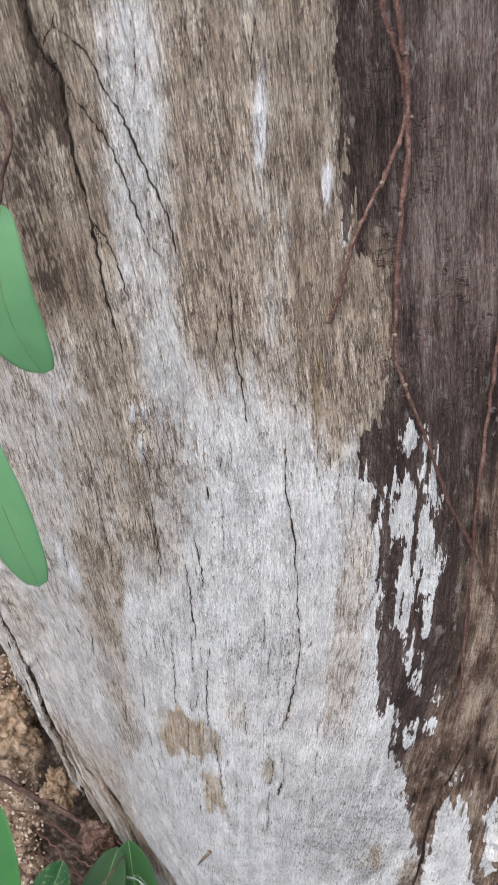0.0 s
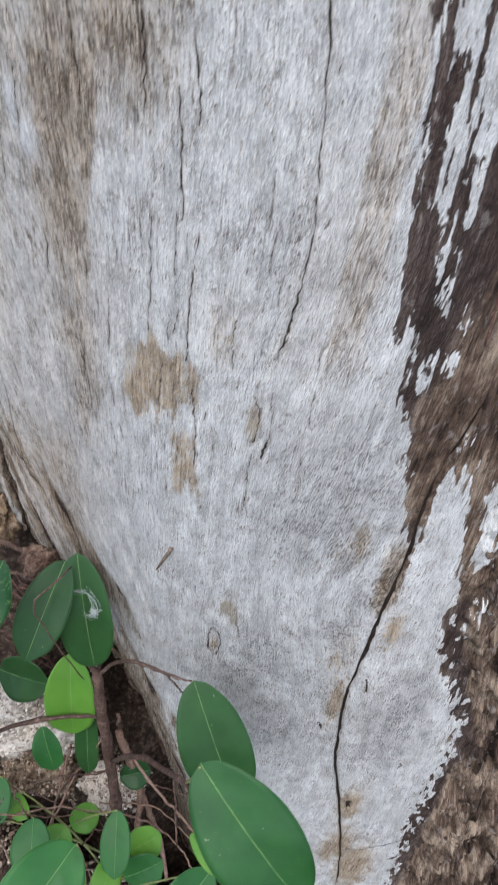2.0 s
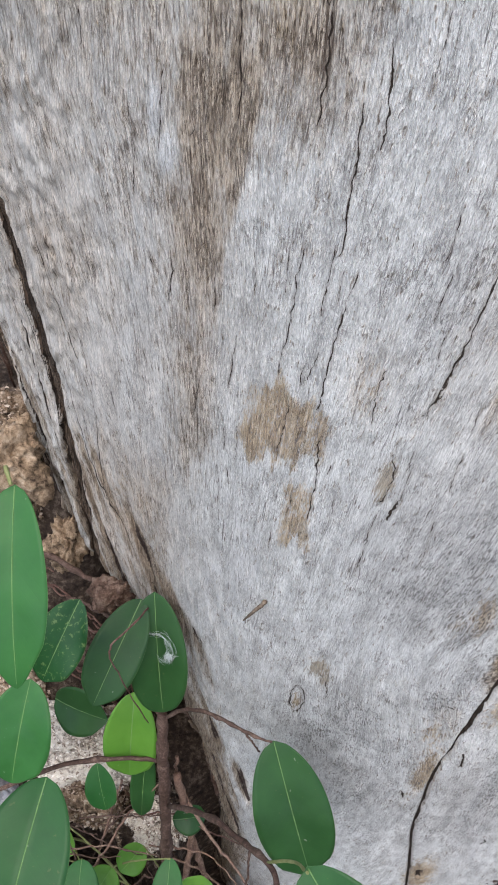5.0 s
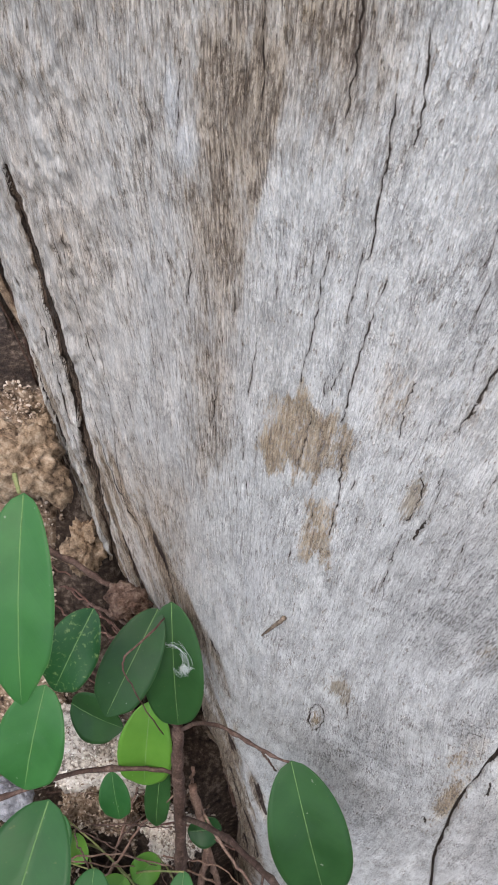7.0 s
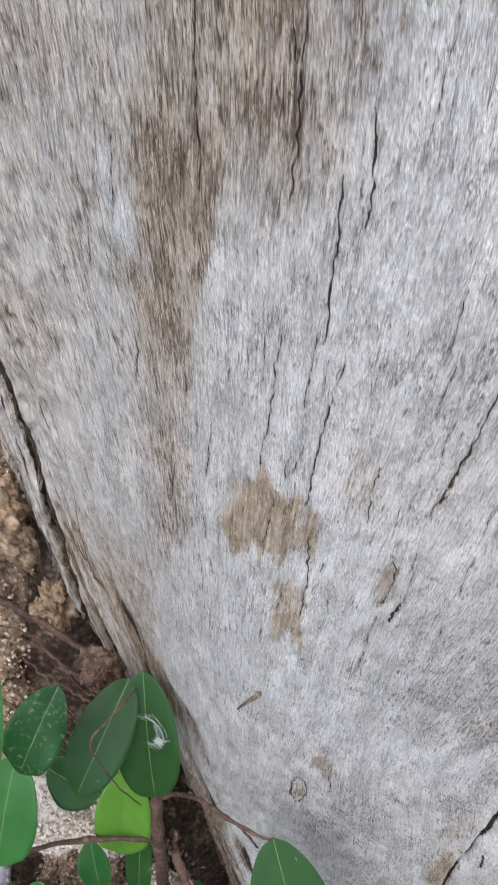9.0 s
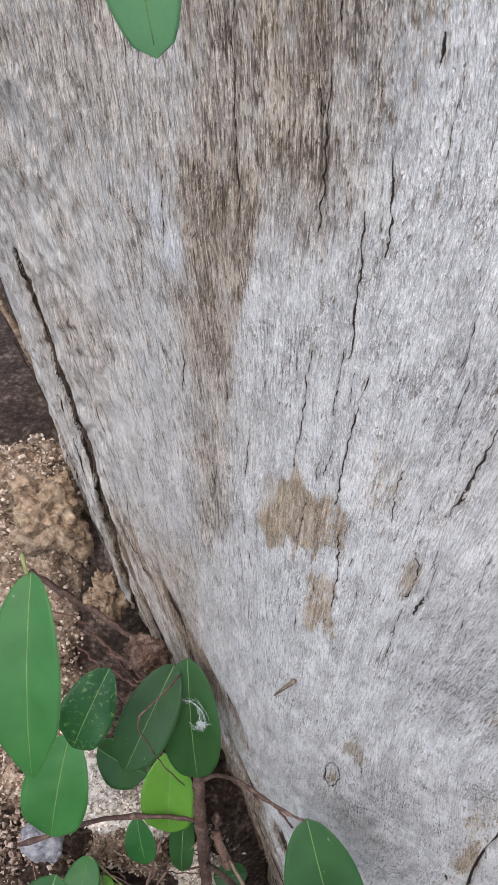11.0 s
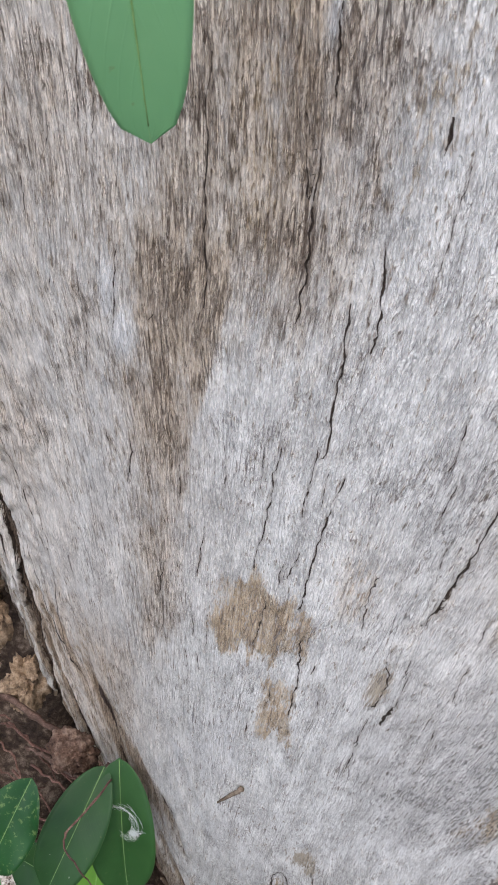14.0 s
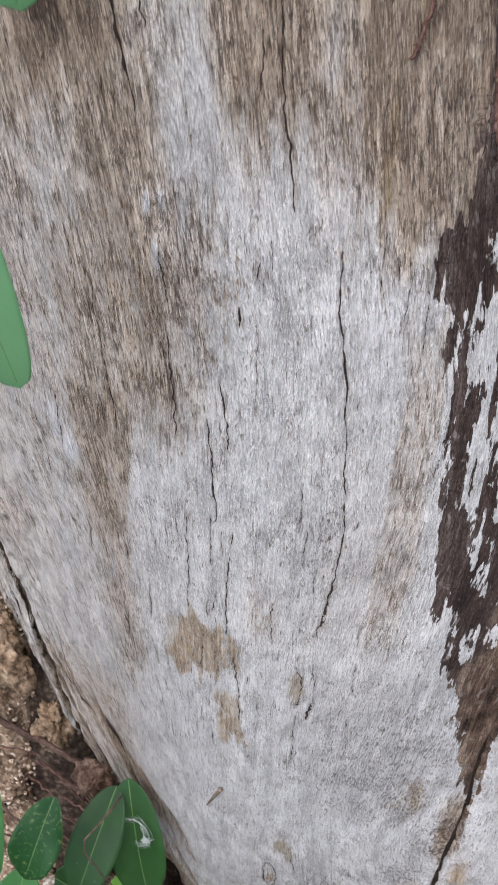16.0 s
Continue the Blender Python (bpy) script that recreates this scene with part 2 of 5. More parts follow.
def leaf_material(name, dark, light, back, blotched=False):
    k = Mat(name)
    uv = k.node("ShaderNodeUVMap", uv_map="leaf").outputs[0]
    s = k.node("ShaderNodeSeparateXYZ")
    k.put(s.inputs[0], uv)
    across = k.math("ABSOLUTE", k.math("SUBTRACT", s.outputs[1], 0.5))
    rib = k.step(across, 0.004, 0.013, 1.0, 0.0)
    # side veins that lean towards the tip
    w = k.node("ShaderNodeTexWave", wave_type="BANDS", bands_direction="X")
    cx = k.node("ShaderNodeCombineXYZ")
    k.put(cx.inputs[0], k.math("SUBTRACT", s.outputs[0], k.math("MULTIPLY", across, 0.45)))
    k.put(w.inputs["Vector"], cx.outputs[0])
    w.inputs["Scale"].default_value, w.inputs["Distortion"].default_value = 4.6, 0.0
    vein = k.step(w.outputs["Fac"], 0.93, 1.0)
    oi = k.node("ShaderNodeObjectInfo").outputs["Random"]
    n1 = k.noise(k.node("ShaderNodeTexCoord").outputs["Object"], 45, 4)
    n2 = k.noise(k.node("ShaderNodeTexCoord").outputs["Object"], 420, 2)
    col = k.mix(k.add(k.scale_by(n1, 1.1), k.scale_by(oi, 0.5), 0.45), dark, light)
    col = k.mix(k.math("MULTIPLY", vein, 0.06), col, light)
    col = k.mix(k.math("MULTIPLY", rib, 0.35), col, back)
    spots = k.step(n2, 0.70, 0.76)
    col = k.mix(k.math("MULTIPLY", spots, 0.35), col, (0.16, 0.17, 0.06))
    dots = k.noise(k.node("ShaderNodeTexCoord").outputs["Object"], 230, 2)
    col = k.mix(k.math("MULTIPLY", k.step(dots, 0.74, 0.78), 0.45), col, (0.42, 0.46, 0.34))
    col = k.mix(k.math("MULTIPLY", k.step(across, 0.488, 0.499), 0.3), col, back)
    if blotched:
        col = k.mix(k.step(k.noise(k.node("ShaderNodeTexCoord").outputs["Object"], 300, 4, 0.65), 0.55, 0.66, 0.0, 0.8), col, (0.16, 0.25, 0.08))
    k.finish(col, k.add(0.40, k.scale_by(n1, 0.4)), k.add(k.math("MULTIPLY", vein, -0.13), k.math("MULTIPLY", n1, 0.5), k.math("MULTIPLY", n2, 0.3), k.math("MULTIPLY", rib, -0.8)), 0.35, 0.0006, 0.3)
    tr = k.node("ShaderNodeBsdfTranslucent")
    k.put(tr.inputs[0], k.mix(0.5, col, back))
    mx = k.node("ShaderNodeMixShader")
    mx.inputs[0].default_value = 0.22
    k.t.links.new(k.bsdf.outputs[0], mx.inputs[1])
    k.t.links.new(tr.outputs[0], mx.inputs[2])
    k.t.links.new(mx.outputs[0], k.out.inputs[0])
    return k.m


def stem_material(name, lo, mid, hi, scale=260.0):
    k = Mat(name)
    p = k.node("ShaderNodeTexCoord").outputs["Object"]
    n1, n2, n3 = k.noise(p, scale, 4), k.noise(p, scale * 4, 2), k.noise(p, 40, 3)
    col = k.ramp(k.add(k.scale_by(n1, 0.8), k.scale_by(n2, 0.5), k.scale_by(n3, 0.8), 0.5), (0.15, lo), (0.5, mid), (0.88, hi))
    return k.finish(col, 0.75, k.add(n1, k.math("MULTIPLY", n2, 0.5)), 0.5, 0.0008)


def crumb_material(name, lo, mid, hi, wet=0.9):
    """Crumbly soil, rotten wood and litter."""
    k = Mat(name)
    p = k.node("ShaderNodeTexCoord").outputs["Object"]
    n1, n2, n3 = k.noise(p, 38, 5, 0.65), k.noise(p, 210, 4, 0.65), k.noise(p, 900, 2)
    v = k.node("ShaderNodeTexVoronoi")
    v.inputs["Scale"].default_value = 150
    k.put(v.inputs["Vector"], p)
    tone = k.add(k.scale_by(n1, 1.1), k.scale_by(n2, 0.9), k.scale_by(n3, 0.5), k.scale_by(v.outputs["Distance"], -0.35, 0.4), 0.5)
    col = k.ramp(tone, (0.15, lo), (0.5, mid), (0.9, hi))
    return k.finish(col, wet, k.add(n2, k.math("MULTIPLY", n1, 0.8), k.math("MULTIPLY", n3, 0.3)), 0.8, 0.004)


def flake_material(name, lo, mid, hi):
    k = Mat(name)
    g = k.node("ShaderNodeNewGeometry").outputs["Random Per Island"]
    p = k.node("ShaderNodeTexCoord").outputs["Object"]
    n2 = k.noise(p, 500, 3)
    col = k.ramp(k.add(g, k.scale_by(n2, 0.5)), (0.05, lo), (0.5, mid), (0.95, hi))
    return k.finish(col, 0.85, n2, 0.4, 0.0006)


WOOD = wood_material()
LEAF_DARK = leaf_material("leaf_green", (0.018, 0.062, 0.018), (0.043, 0.130, 0.035), (0.20, 0.31, 0.12))
LEAF_DEEP = leaf_material("leaf_deep_green", (0.019, 0.083, 0.021), (0.049, 0.168, 0.044), (0.22, 0.35, 0.13))
LEAF_BLOTCH = leaf_material("leaf_blotched", (0.010, 0.055, 0.016), (0.026, 0.115, 0.028), (0.22, 0.34, 0.12), True)
LEAF_MID = leaf_material("leaf_mid_green", (0.021, 0.102, 0.024), (0.055, 0.200, 0.050), (0.28, 0.44, 0.15))
LEAF_YOUNG = leaf_material("leaf_young_green", (0.085, 0.235, 0.028), (0.16, 0.35, 0.05), (0.38, 0.55, 0.16))
LEAF_NEAR = leaf_material("leaf_soft_green", (0.13, 0.33, 0.15), (0.21, 0.44, 0.21), (0.32, 0.50, 0.20))
STEM = stem_material("twig_bark", (0.025, 0.013, 0.009), (0.085, 0.050, 0.038), (0.24, 0.165, 0.13))
VINE = stem_material("vine_bark", (0.045, 0.02, 0.016), (0.125, 0.064, 0.050), (0.31, 0.20, 0.155))
ROOTBARK = stem_material("root_bark", (0.06, 0.034, 0.024), (0.21, 0.128, 0.094), (0.42, 0.295, 0.225))
TWIG = stem_material("dry_twig", (0.05, 0.035, 0.025), (0.17, 0.125, 0.09), (0.36, 0.29, 0.22))
PETIOLE = stem_material("petiole", (0.10, 0.12, 0.04), (0.22, 0.24, 0.09), (0.36, 0.36, 0.18))
RIB = stem_material("leaf_rib", (0.10, 0.21, 0.06), (0.17, 0.30, 0.10), (0.24, 0.38, 0.14))
ROT = crumb_material("rotten_wood", (0.03, 0.018, 0.012), (0.36, 0.255, 0.175), (0.72, 0.61, 0.49))
CHUNK = crumb_material("tan_rot", (0.05, 0.03, 0.02), (0.36, 0.255, 0.165), (0.66, 0.53, 0.40))
PALEROT = crumb_material("pale_rot", (0.10, 0.068, 0.048), (0.74, 0.655, 0.56), (0.93, 0.89, 0.82))
KNOB = crumb_material("red_rot", (0.03, 0.016, 0.011), (0.13, 0.078, 0.056), (0.32, 0.23, 0.175))
SOIL = crumb_material("forest_soil", (0.014, 0.009, 0.007), (0.066, 0.045, 0.033), (0.27, 0.21, 0.165))
BACKBARK = crumb_material("grey_bark", (0.10, 0.08, 0.065), (0.26, 0.22, 0.19), (0.45, 0.41, 0.38))
STONE = crumb_material("grey_stone", (0.10, 0.10, 0.11), (0.30, 0.30, 0.32), (0.46, 0.46, 0.48))
LITTER = flake_material("litter_flakes", (0.035, 0.020, 0.014), (0.19, 0.128, 0.088), (0.58, 0.48, 0.39))
CHIP = flake_material("bark_chips", (0.025, 0.017, 0.012), (0.105, 0.074, 0.052), (0.32, 0.265, 0.21))
CRUMB = flake_material("pale_crumbs", (0.11, 0.075, 0.05), (0.43, 0.325, 0.24), (0.74, 0.64, 0.54))
PALECRUMB = flake_material("bank_crumbs", (0.20, 0.14, 0.10), (0.74, 0.65, 0.56), (0.92, 0.87, 0.80))
SILK = Mat("white_silk").finish((0.58, 0.64, 0.62), 0.6)


# ---- mesh helpers ----
def ease(x):
    x = np.clip(x, 0.0, 1.0)
    return x * x * (3 - 2 * x)


def lattice(u, v, seed=0):
    """Smooth value noise, 0 to 1, on arrays."""
    iu, iv = np.floor(u).astype(np.int64), np.floor(v).astype(np.int64)
    fu, fv = u - iu, v - iv
    fu, fv = fu * fu * (3 - 2 * fu), fv * fv * (3 - 2 * fv)

    def h(a, b):
        n = (a * 374761393 + b * 668265263 + seed * 974634777) & 0xFFFFFFFF
        n = ((n ^ (n >> 13)) * 1274126177) & 0xFFFFFFFF
        return ((n ^ (n >> 16)) & 0xFFFF) / 65535.0

    return (h(iu, iv) * (1 - fu) + h(iu + 1, iv) * fu) * (1 - fv) + (h(iu, iv + 1) * (1 - fu) + h(iu + 1, iv + 1) * fu) * fv


def rough_noise(u, v, seed=0, octaves=3):
    total, amp, norm = 0.0, 1.0, 0.0
    for k in range(octaves):
        total = total + amp * lattice(u * 2 ** k, v * 2 ** k, seed + 17 * k)
        norm += amp
        amp *= 0.55
    return total / norm


def sheet(name, P, material, closed=False):
    """A mesh object from an array of rows x columns x 3."""
    r, c = P.shape[:2]
    me = bpy.data.meshes.new(name)
    idx = np.arange(r * c).reshape(r, c)
    nxt = np.roll(idx, -1, 1) if closed else idx[:, 1:]
    cur = idx if closed else idx[:, :-1]
    q = np.stack([cur[:-1], nxt[:-1], nxt[1:], cur[1:]], -1).reshape(-1, 4)
    me.vertices.add(r * c)
    me.vertices.foreach_set("co", P.reshape(-1).astype(np.float32))
    me.loops.add(q.size)
    me.loops.foreach_set("vertex_index", q.reshape(-1).astype(np.int32))
    me.polygons.add(len(q))
    me.polygons.foreach_set("loop_start", np.arange(0, q.size, 4, dtype=np.int32))
    me.update(calc_edges=True)
    me.polygons.foreach_set("use_smooth", np.ones(len(q), dtype=bool))
    me.materials.append(material)
    me.validate()
    return new(name, me)


def part(name, bm, material, parent=None, label="", smooth=True):
    me = bpy.data.meshes.new(name)
    bm.normal_update()
    bm.to_mesh(me)
    bm.free()
    me.materials.append(material)
    if smooth:
        me.polygons.foreach_set("use_smooth", np.ones(len(me.polygons), dtype=bool))
    ob = new(name, me)
    if parent is not None:
        ob.parent = parent
    return tagged(ob, label)


def glide(points, n):
    """n places along a smooth curve through the points."""
    p = [Vector(q) for q in points]
    p = [p[0] * 2 - p[1], *p, p[-1] * 2 - p[-2]]
    out = []
    segs = len(p) - 3
    for k in range(n):
        s = k / (n - 1) * segs
        i = min(int(s), segs - 1)
        t = s - i
        a, b, c, d = p[i:i + 4]
        out.append(0.5 * (2 * b + (c - a) * t + (2 * a - 5 * b + 4 * c - d) * t * t + (3 * b - a - 3 * c + d) * t ** 3))
    return out


def tube(points, r0, r1, n=24, sides=8, knots=0.0, wobble=0.0, seed=1, bm=None):
    """A tapered, slightly knobbly stick along the points."""
    rng = random.Random(seed)
    bm = bm or bmesh.new()
    path = glide(points, n)
    rings = []
    side = Vector((0.3, 0.8, 0.5))
    nodes = [rng.randrange(2, n - 1) for _ in range(max(1, n // 7))]
    for i, c in enumerate(path):
        d = (path[min(i + 1, n - 1)] - path[max(i - 1, 0)]).normalized()
        side = (side - d * side.dot(d)).normalized()
        up = d.cross(side)
        r = r0 + (r1 - r0) * i / (n - 1)
        if i in nodes:
            r *= 1 + knots
        r *= 1 + rng.uniform(-0.1, 0.1)
        c = c + (side * rng.uniform(-1, 1) + up * rng.uniform(-1, 1)) * wobble
        rings.append([bm.verts.new(c + (side * math.cos(a) + up * math.sin(a)) * r * (1 + rng.uniform(-0.12, 0.12)))
                      for a in [2 * math.pi * s / sides for s in range(sides)]])
    for a, b in zip(rings, rings[1:]):
        for s in range(sides):
            bm.faces.new((a[s], a[(s + 1) % sides], b[(s + 1) % sides], b[s]))
    bm.faces.new(rings[0][::-1])
    bm.faces.new(rings[-1])
    return bm


def leaf_mesh(base, tip, width, fold=0.26, curl=0.06, drip=0.08, wave=0.03, facing=(0.0, -0.75, 0.66), seed=0, fat=0.56, bow=0.0, tail=0.52):
    """A pointed oval blade with a folded midrib, side bulge and real thickness."""
    rng = random.Random(seed)
    base, tip = Vector(base), Vector(tip)
    axis = tip - base
    length = axis.length
    axis.normalize()
    n = Vector(facing)
    n = (n - axis * n.dot(axis)).normalized()
    side = axis.cross(n)
    rows, cols = 34, 12
    bm = bmesh.new()
    uvl = bm.loops.layers.uv.new("leaf")
    phase = rng.uniform(0, 6.3)
    layers = []
    for face in (1, -1):
        grid = []
        for i in range(rows + 1):
            s = i / rows
            shape = (s ** fat) * ((1 - s) ** tail)
            shape = shape / ((fat / (fat + tail)) ** fat * (tail / (fat + tail)) ** tail)
            if s > 1 - drip * 2:
                shape *= 0.55 + 0.45 * (1 - s) / (drip * 2)
            row = []
            for j in range(cols + 1):
                t = j / cols * 2 - 1
                h = width / 2 * shape * t
                z = abs(t) * fold * width * 0.5 * shape + wave * width * math.sin(9 * s + phase + 1.2 * t) * t * t * shape
                z -= curl * length * (2 * s - 1) ** 2 - 0.006 * width * math.cos(26 * s - 5 * abs(t)) * (1 - abs(t)) * shape
                thin = 0.00022 * (1 - 0.7 * abs(t)) + (0.0006 * max(0, 1 - abs(t) * 6) * (1 - s) if face < 0 else 0)
                row.append((bm.verts.new(base + axis * (s * length) + side * (h + bow * length * 4 * s * (1 - s)) + n * (z + face * thin)), s, (t + 1) / 2))
            grid.append(row)
        layers.append(grid)
    def quad(vs):
        try:
            f = bm.faces.new([v[0] for v in vs])
        except ValueError:
            return
        for loop, v in zip(f.loops, vs):
            loop[uvl].uv = (v[1], v[2])
    for face, g in zip((1, -1), layers):
        for i in range(rows):
            for j in range(cols):
                vs = [g[i][j], g[i][j + 1], g[i + 1][j + 1], g[i + 1][j]]
                quad(vs if face < 0 else vs[::-1])
    top, bot = layers
    for i in range(rows):
        for j in (0, cols):
            quad([top[i][j], top[i + 1][j], bot[i + 1][j], bot[i][j]])
    bmesh.ops.recalc_face_normals(bm, faces=bm.faces)
    return bm


def midrib_mesh(base, tip, curl=0.06, facing=(0.0, -0.75, 0.66), r=0.00032, bow=0.0):
    """The raised pale rib along a blade's middle."""
    base, tip = Vector(base), Vector(tip)
    axis = tip - base
    n = Vector(facing)
    n = (n - axis * (n.dot(axis) / axis.length_squared)).normalized()
    r = min(r, 0.0045 * axis.length)
    side = axis.cross(n)
    pts = [base + axis * q + side * (bow * 4 * q * (1 - q)) + n * (0.0003 - curl * axis.length * (2 * q - 1) ** 2) for q in (0.01, 0.17, 0.33, 0.5, 0.67, 0.83, 0.97)]
    return tube(pts, r, r * 0.35, 20, 6, 0.0, 0.0, 5)


# ---- the trunk's form: y of the front at x, z ----
def front(x, z):
    w = z - 0.6
    return (0.2728 - 0.2286 * x + 0.0004 * w + 1.6336 * x * x + 0.7448 * x * w + 0.1 * w * w
            - 1.0085 * x ** 3 + 0.0497 * x * x * w)


DX, DZ = 0.0008, 0.0015
X0 = -0.36
XS = np.arange(X0, 0.34, DX)
ZS = np.arange(-0.24, 1.14, DZ)
X, Z = np.meshgrid(XS, ZS)
N_FINE = rough_noise(X * 260, Z * 34, 3)
N_MID = rough_noise(X * 90, Z * 16, 5)
N_ISO = rough_noise(X * 130, Z * 110, 9)


def near(points, width=0.004, jitter=0.0006, seed=0):
    """Distance in metres outside a wandering, tapered stroke through points (x, z)."""
    out = np.full(X.shape, 0.02)
    rng = random.Random(seed)
    line = glide([(p[0], 0, p[1]) for p in points], 3 * len(points))
    line = [(q.x + rng.uniform(-jitter, jitter), q.z) for q in line]
    m = len(line) - 1
    for k, ((x0, z0), (x1, z1)) in enumerate(zip(line, line[1:])):
        pad = width * 2 + 0.008
        i0, i1 = np.searchsorted(ZS, min(z0, z1) - pad), np.searchsorted(ZS, max(z0, z1) + pad)
        j0, j1 = np.searchsorted(XS, min(x0, x1) - pad), np.searchsorted(XS, max(x0, x1) + pad)
        xx, zz = X[i0:i1, j0:j1], Z[i0:i1, j0:j1]
        d = (x1 - x0) ** 2 + (z1 - z0) ** 2 + 1e-12
        t = np.clip(((xx - x0) * (x1 - x0) + (zz - z0) * (z1 - z0)) / d, 0, 1)
        dist = np.hypot(xx - x0 - t * (x1 - x0), zz - z0 - t * (z1 - z0))
        along = (k + t) / m
        taper = np.clip(4 * along * (1 - along), 0.0, 1) ** 0.5 * 0.75 + 0.3
        out[i0:i1, j0:j1] = np.minimum(out[i0:i1, j0:j1], dist - width * taper)
    return out


def blob(x, z, rx, rz, power=2):
    return np.exp(-np.abs((X - x) / rx) ** power - np.abs((Z - z) / rz) ** power)


# cracks: half width, depth, places along them
CRACKS = [
    (0.0009, 0.004, [(-0.0489, 0.8391), (-0.047, 0.8279), (-0.046, 0.8171)]),
    (0.0012, 0.004, [(-0.0519, 0.8132), (-0.0496, 0.7983), (-0.046, 0.7859), (-0.0451, 0.7681), (-0.0449, 0.7544)]),
    (0.0010, 0.003, [(-0.0789, 0.8224), (-0.0771, 0.7904), (-0.0753, 0.7692), (-0.0736, 0.7496)]),
    (0.0013, 0.004, [(-0.0254, 0.7852), (-0.0219, 0.7643), (-0.022, 0.7503)]),
    (0.0013, 0.004, [(-0.0303, 0.7661), (-0.0293, 0.7463), (-0.0281, 0.7266), (-0.0276, 0.7071)]),
    (0.0009, 0.003, [(-0.042, 0.7095), (-0.0428, 0.6932), (-0.0421, 0.6701), (-0.0437, 0.6429)]),
    (0.0010, 0.003, [(-0.0196, 0.702), (-0.0213, 0.682), (-0.0226, 0.6602), (-0.0225, 0.64), (-0.023, 0.629)]),
    (0.0008, 0.002, [(-0.0273, 0.6612), (-0.0299, 0.645)]),
    (0.0042, 0.010, [(-0.214, 0.665), (-0.200, 0.613), (-0.186, 0.552), (-0.178, 0.50)]),
    (0.0050, 0.012, [(-0.178, 0.50), (-0.1735, 0.452), (-0.168, 0.405), (-0.1605, 0.326)]),
    (0.0017, 0.003, [(-0.1724, 0.5555), (-0.157, 0.4964), (-0.1417, 0.4614), (-0.1294, 0.4419), (-0.1193, 0.4173)]),
    (0.0013, 0.005, [(0.0202, 0.8474), (0.0215, 0.819), (0.0259, 0.7953), (0.029, 0.7545), (0.0308, 0.7372)]),
    (0.0014, 0.005, [(0.0308, 0.7372), (0.032, 0.7205), (0.0314, 0.6978), (0.0292, 0.675), (0.025, 0.6473), (0.0234, 0.6417)]),
    (0.0024, 0.006, [(0.139, 0.62), (0.1273, 0.5737), (0.1245, 0.5427), (0.1241, 0.5006), (0.1195, 0.4575), (0.1181, 0.4288), (0.1157, 0.3829), (0.1135, 0.3388), (0.1190, 0.2809), (0.1240, 0.2387), (0.1385, 0.1747), (0.149, 0.1205), (0.163, 0.0378), (0.170, -0.02)]),
    (0.0009, 0.003, [(-0.0361, 0.6292), (-0.0362, 0.6138), (-0.0374, 0.5945)]),
    (0.0013, 0.004, [(-0.0187, 0.6123), (-0.0163, 0.5889), (-0.0147, 0.5549)]),
    (0.0007, 0.002, [(0.0177, 0.5771), (0.0166, 0.558), (0.0174, 0.5384)]),
    (0.0019, 0.003, [(0.0249, 0.588), (0.0240, 0.581), (0.0230, 0.573)]),
    (0.0016, 0.004, [(-0.0171, 0.8191), (-0.0166, 0.811)]),
    (0.0008, 0.002, [(-0.0985, 0.6809), (-0.0976, 0.6714), (-0.0991, 0.6561)]),
    (0.0007, 0.002, [(-0.0808, 0.6235), (-0.0822, 0.6003), (-0.0811, 0.5886)]),
    (0.0006, 0.002, [(-0.065, 0.6543), (-0.0656, 0.6256)]),
    (0.0007, 0.002, [(0.0017, 0.662), (0.0007, 0.6498), (0.0017, 0.6317)]),
    (0.0008, 0.002, [(0.021, 0.4105), (0.0255, 0.3991), (0.0262, 0.388)]),
]
# the long splits high on the trunk
CRACKS += [
    (0.0022, 0.005, [(-0.0783, 1.030), (-0.0774, 1.0138), (-0.0730, 1.003), (-0.0687, 0.9982), (-0.0674, 0.9786), (-0.0649, 0.9609), (-0.0629, 0.9481)]),
    (0.0018, 0.005, [(-0.0629, 0.9481), (-0.0606, 0.93), (-0.0586, 0.9086), (-0.0539, 0.8859)]),
    (0.0015, 0.004, [(-0.0629, 0.9481), (-0.0563, 0.937), (-0.0529, 0.9272), (-0.0487, 0.9114)]),
    (0.0015, 0.004, [(-0.0674, 0.9969), (-0.0592, 0.9861), (-0.0522, 0.9764), (-0.047, 0.9647), (-0.0431, 0.951), (-0.039, 0.9399), (-0.0341, 0.9318)]),
    (0.0016, 0.004, [(-0.0679, 1.0147), (-0.0567, 1.0064), (-0.0517, 0.996), (-0.0451, 0.9851), (-0.0406, 0.9739), (-0.0342, 0.959), (-0.0287, 0.9451), (-0.0261, 0.9321)]),
    (0.0013, 0.005, [(-0.0051, 0.9242), (-0.0035, 0.8956), (-0.0003, 0.8762), (0.0025, 0.8559)]),
    (0.0008, 0.003, [(0.038, 0.99), (0.038, 0.961)]),
    (0.0009, 0.002, [(-0.0664, 1.0191), (-0.0755, 1.0035)]),
]
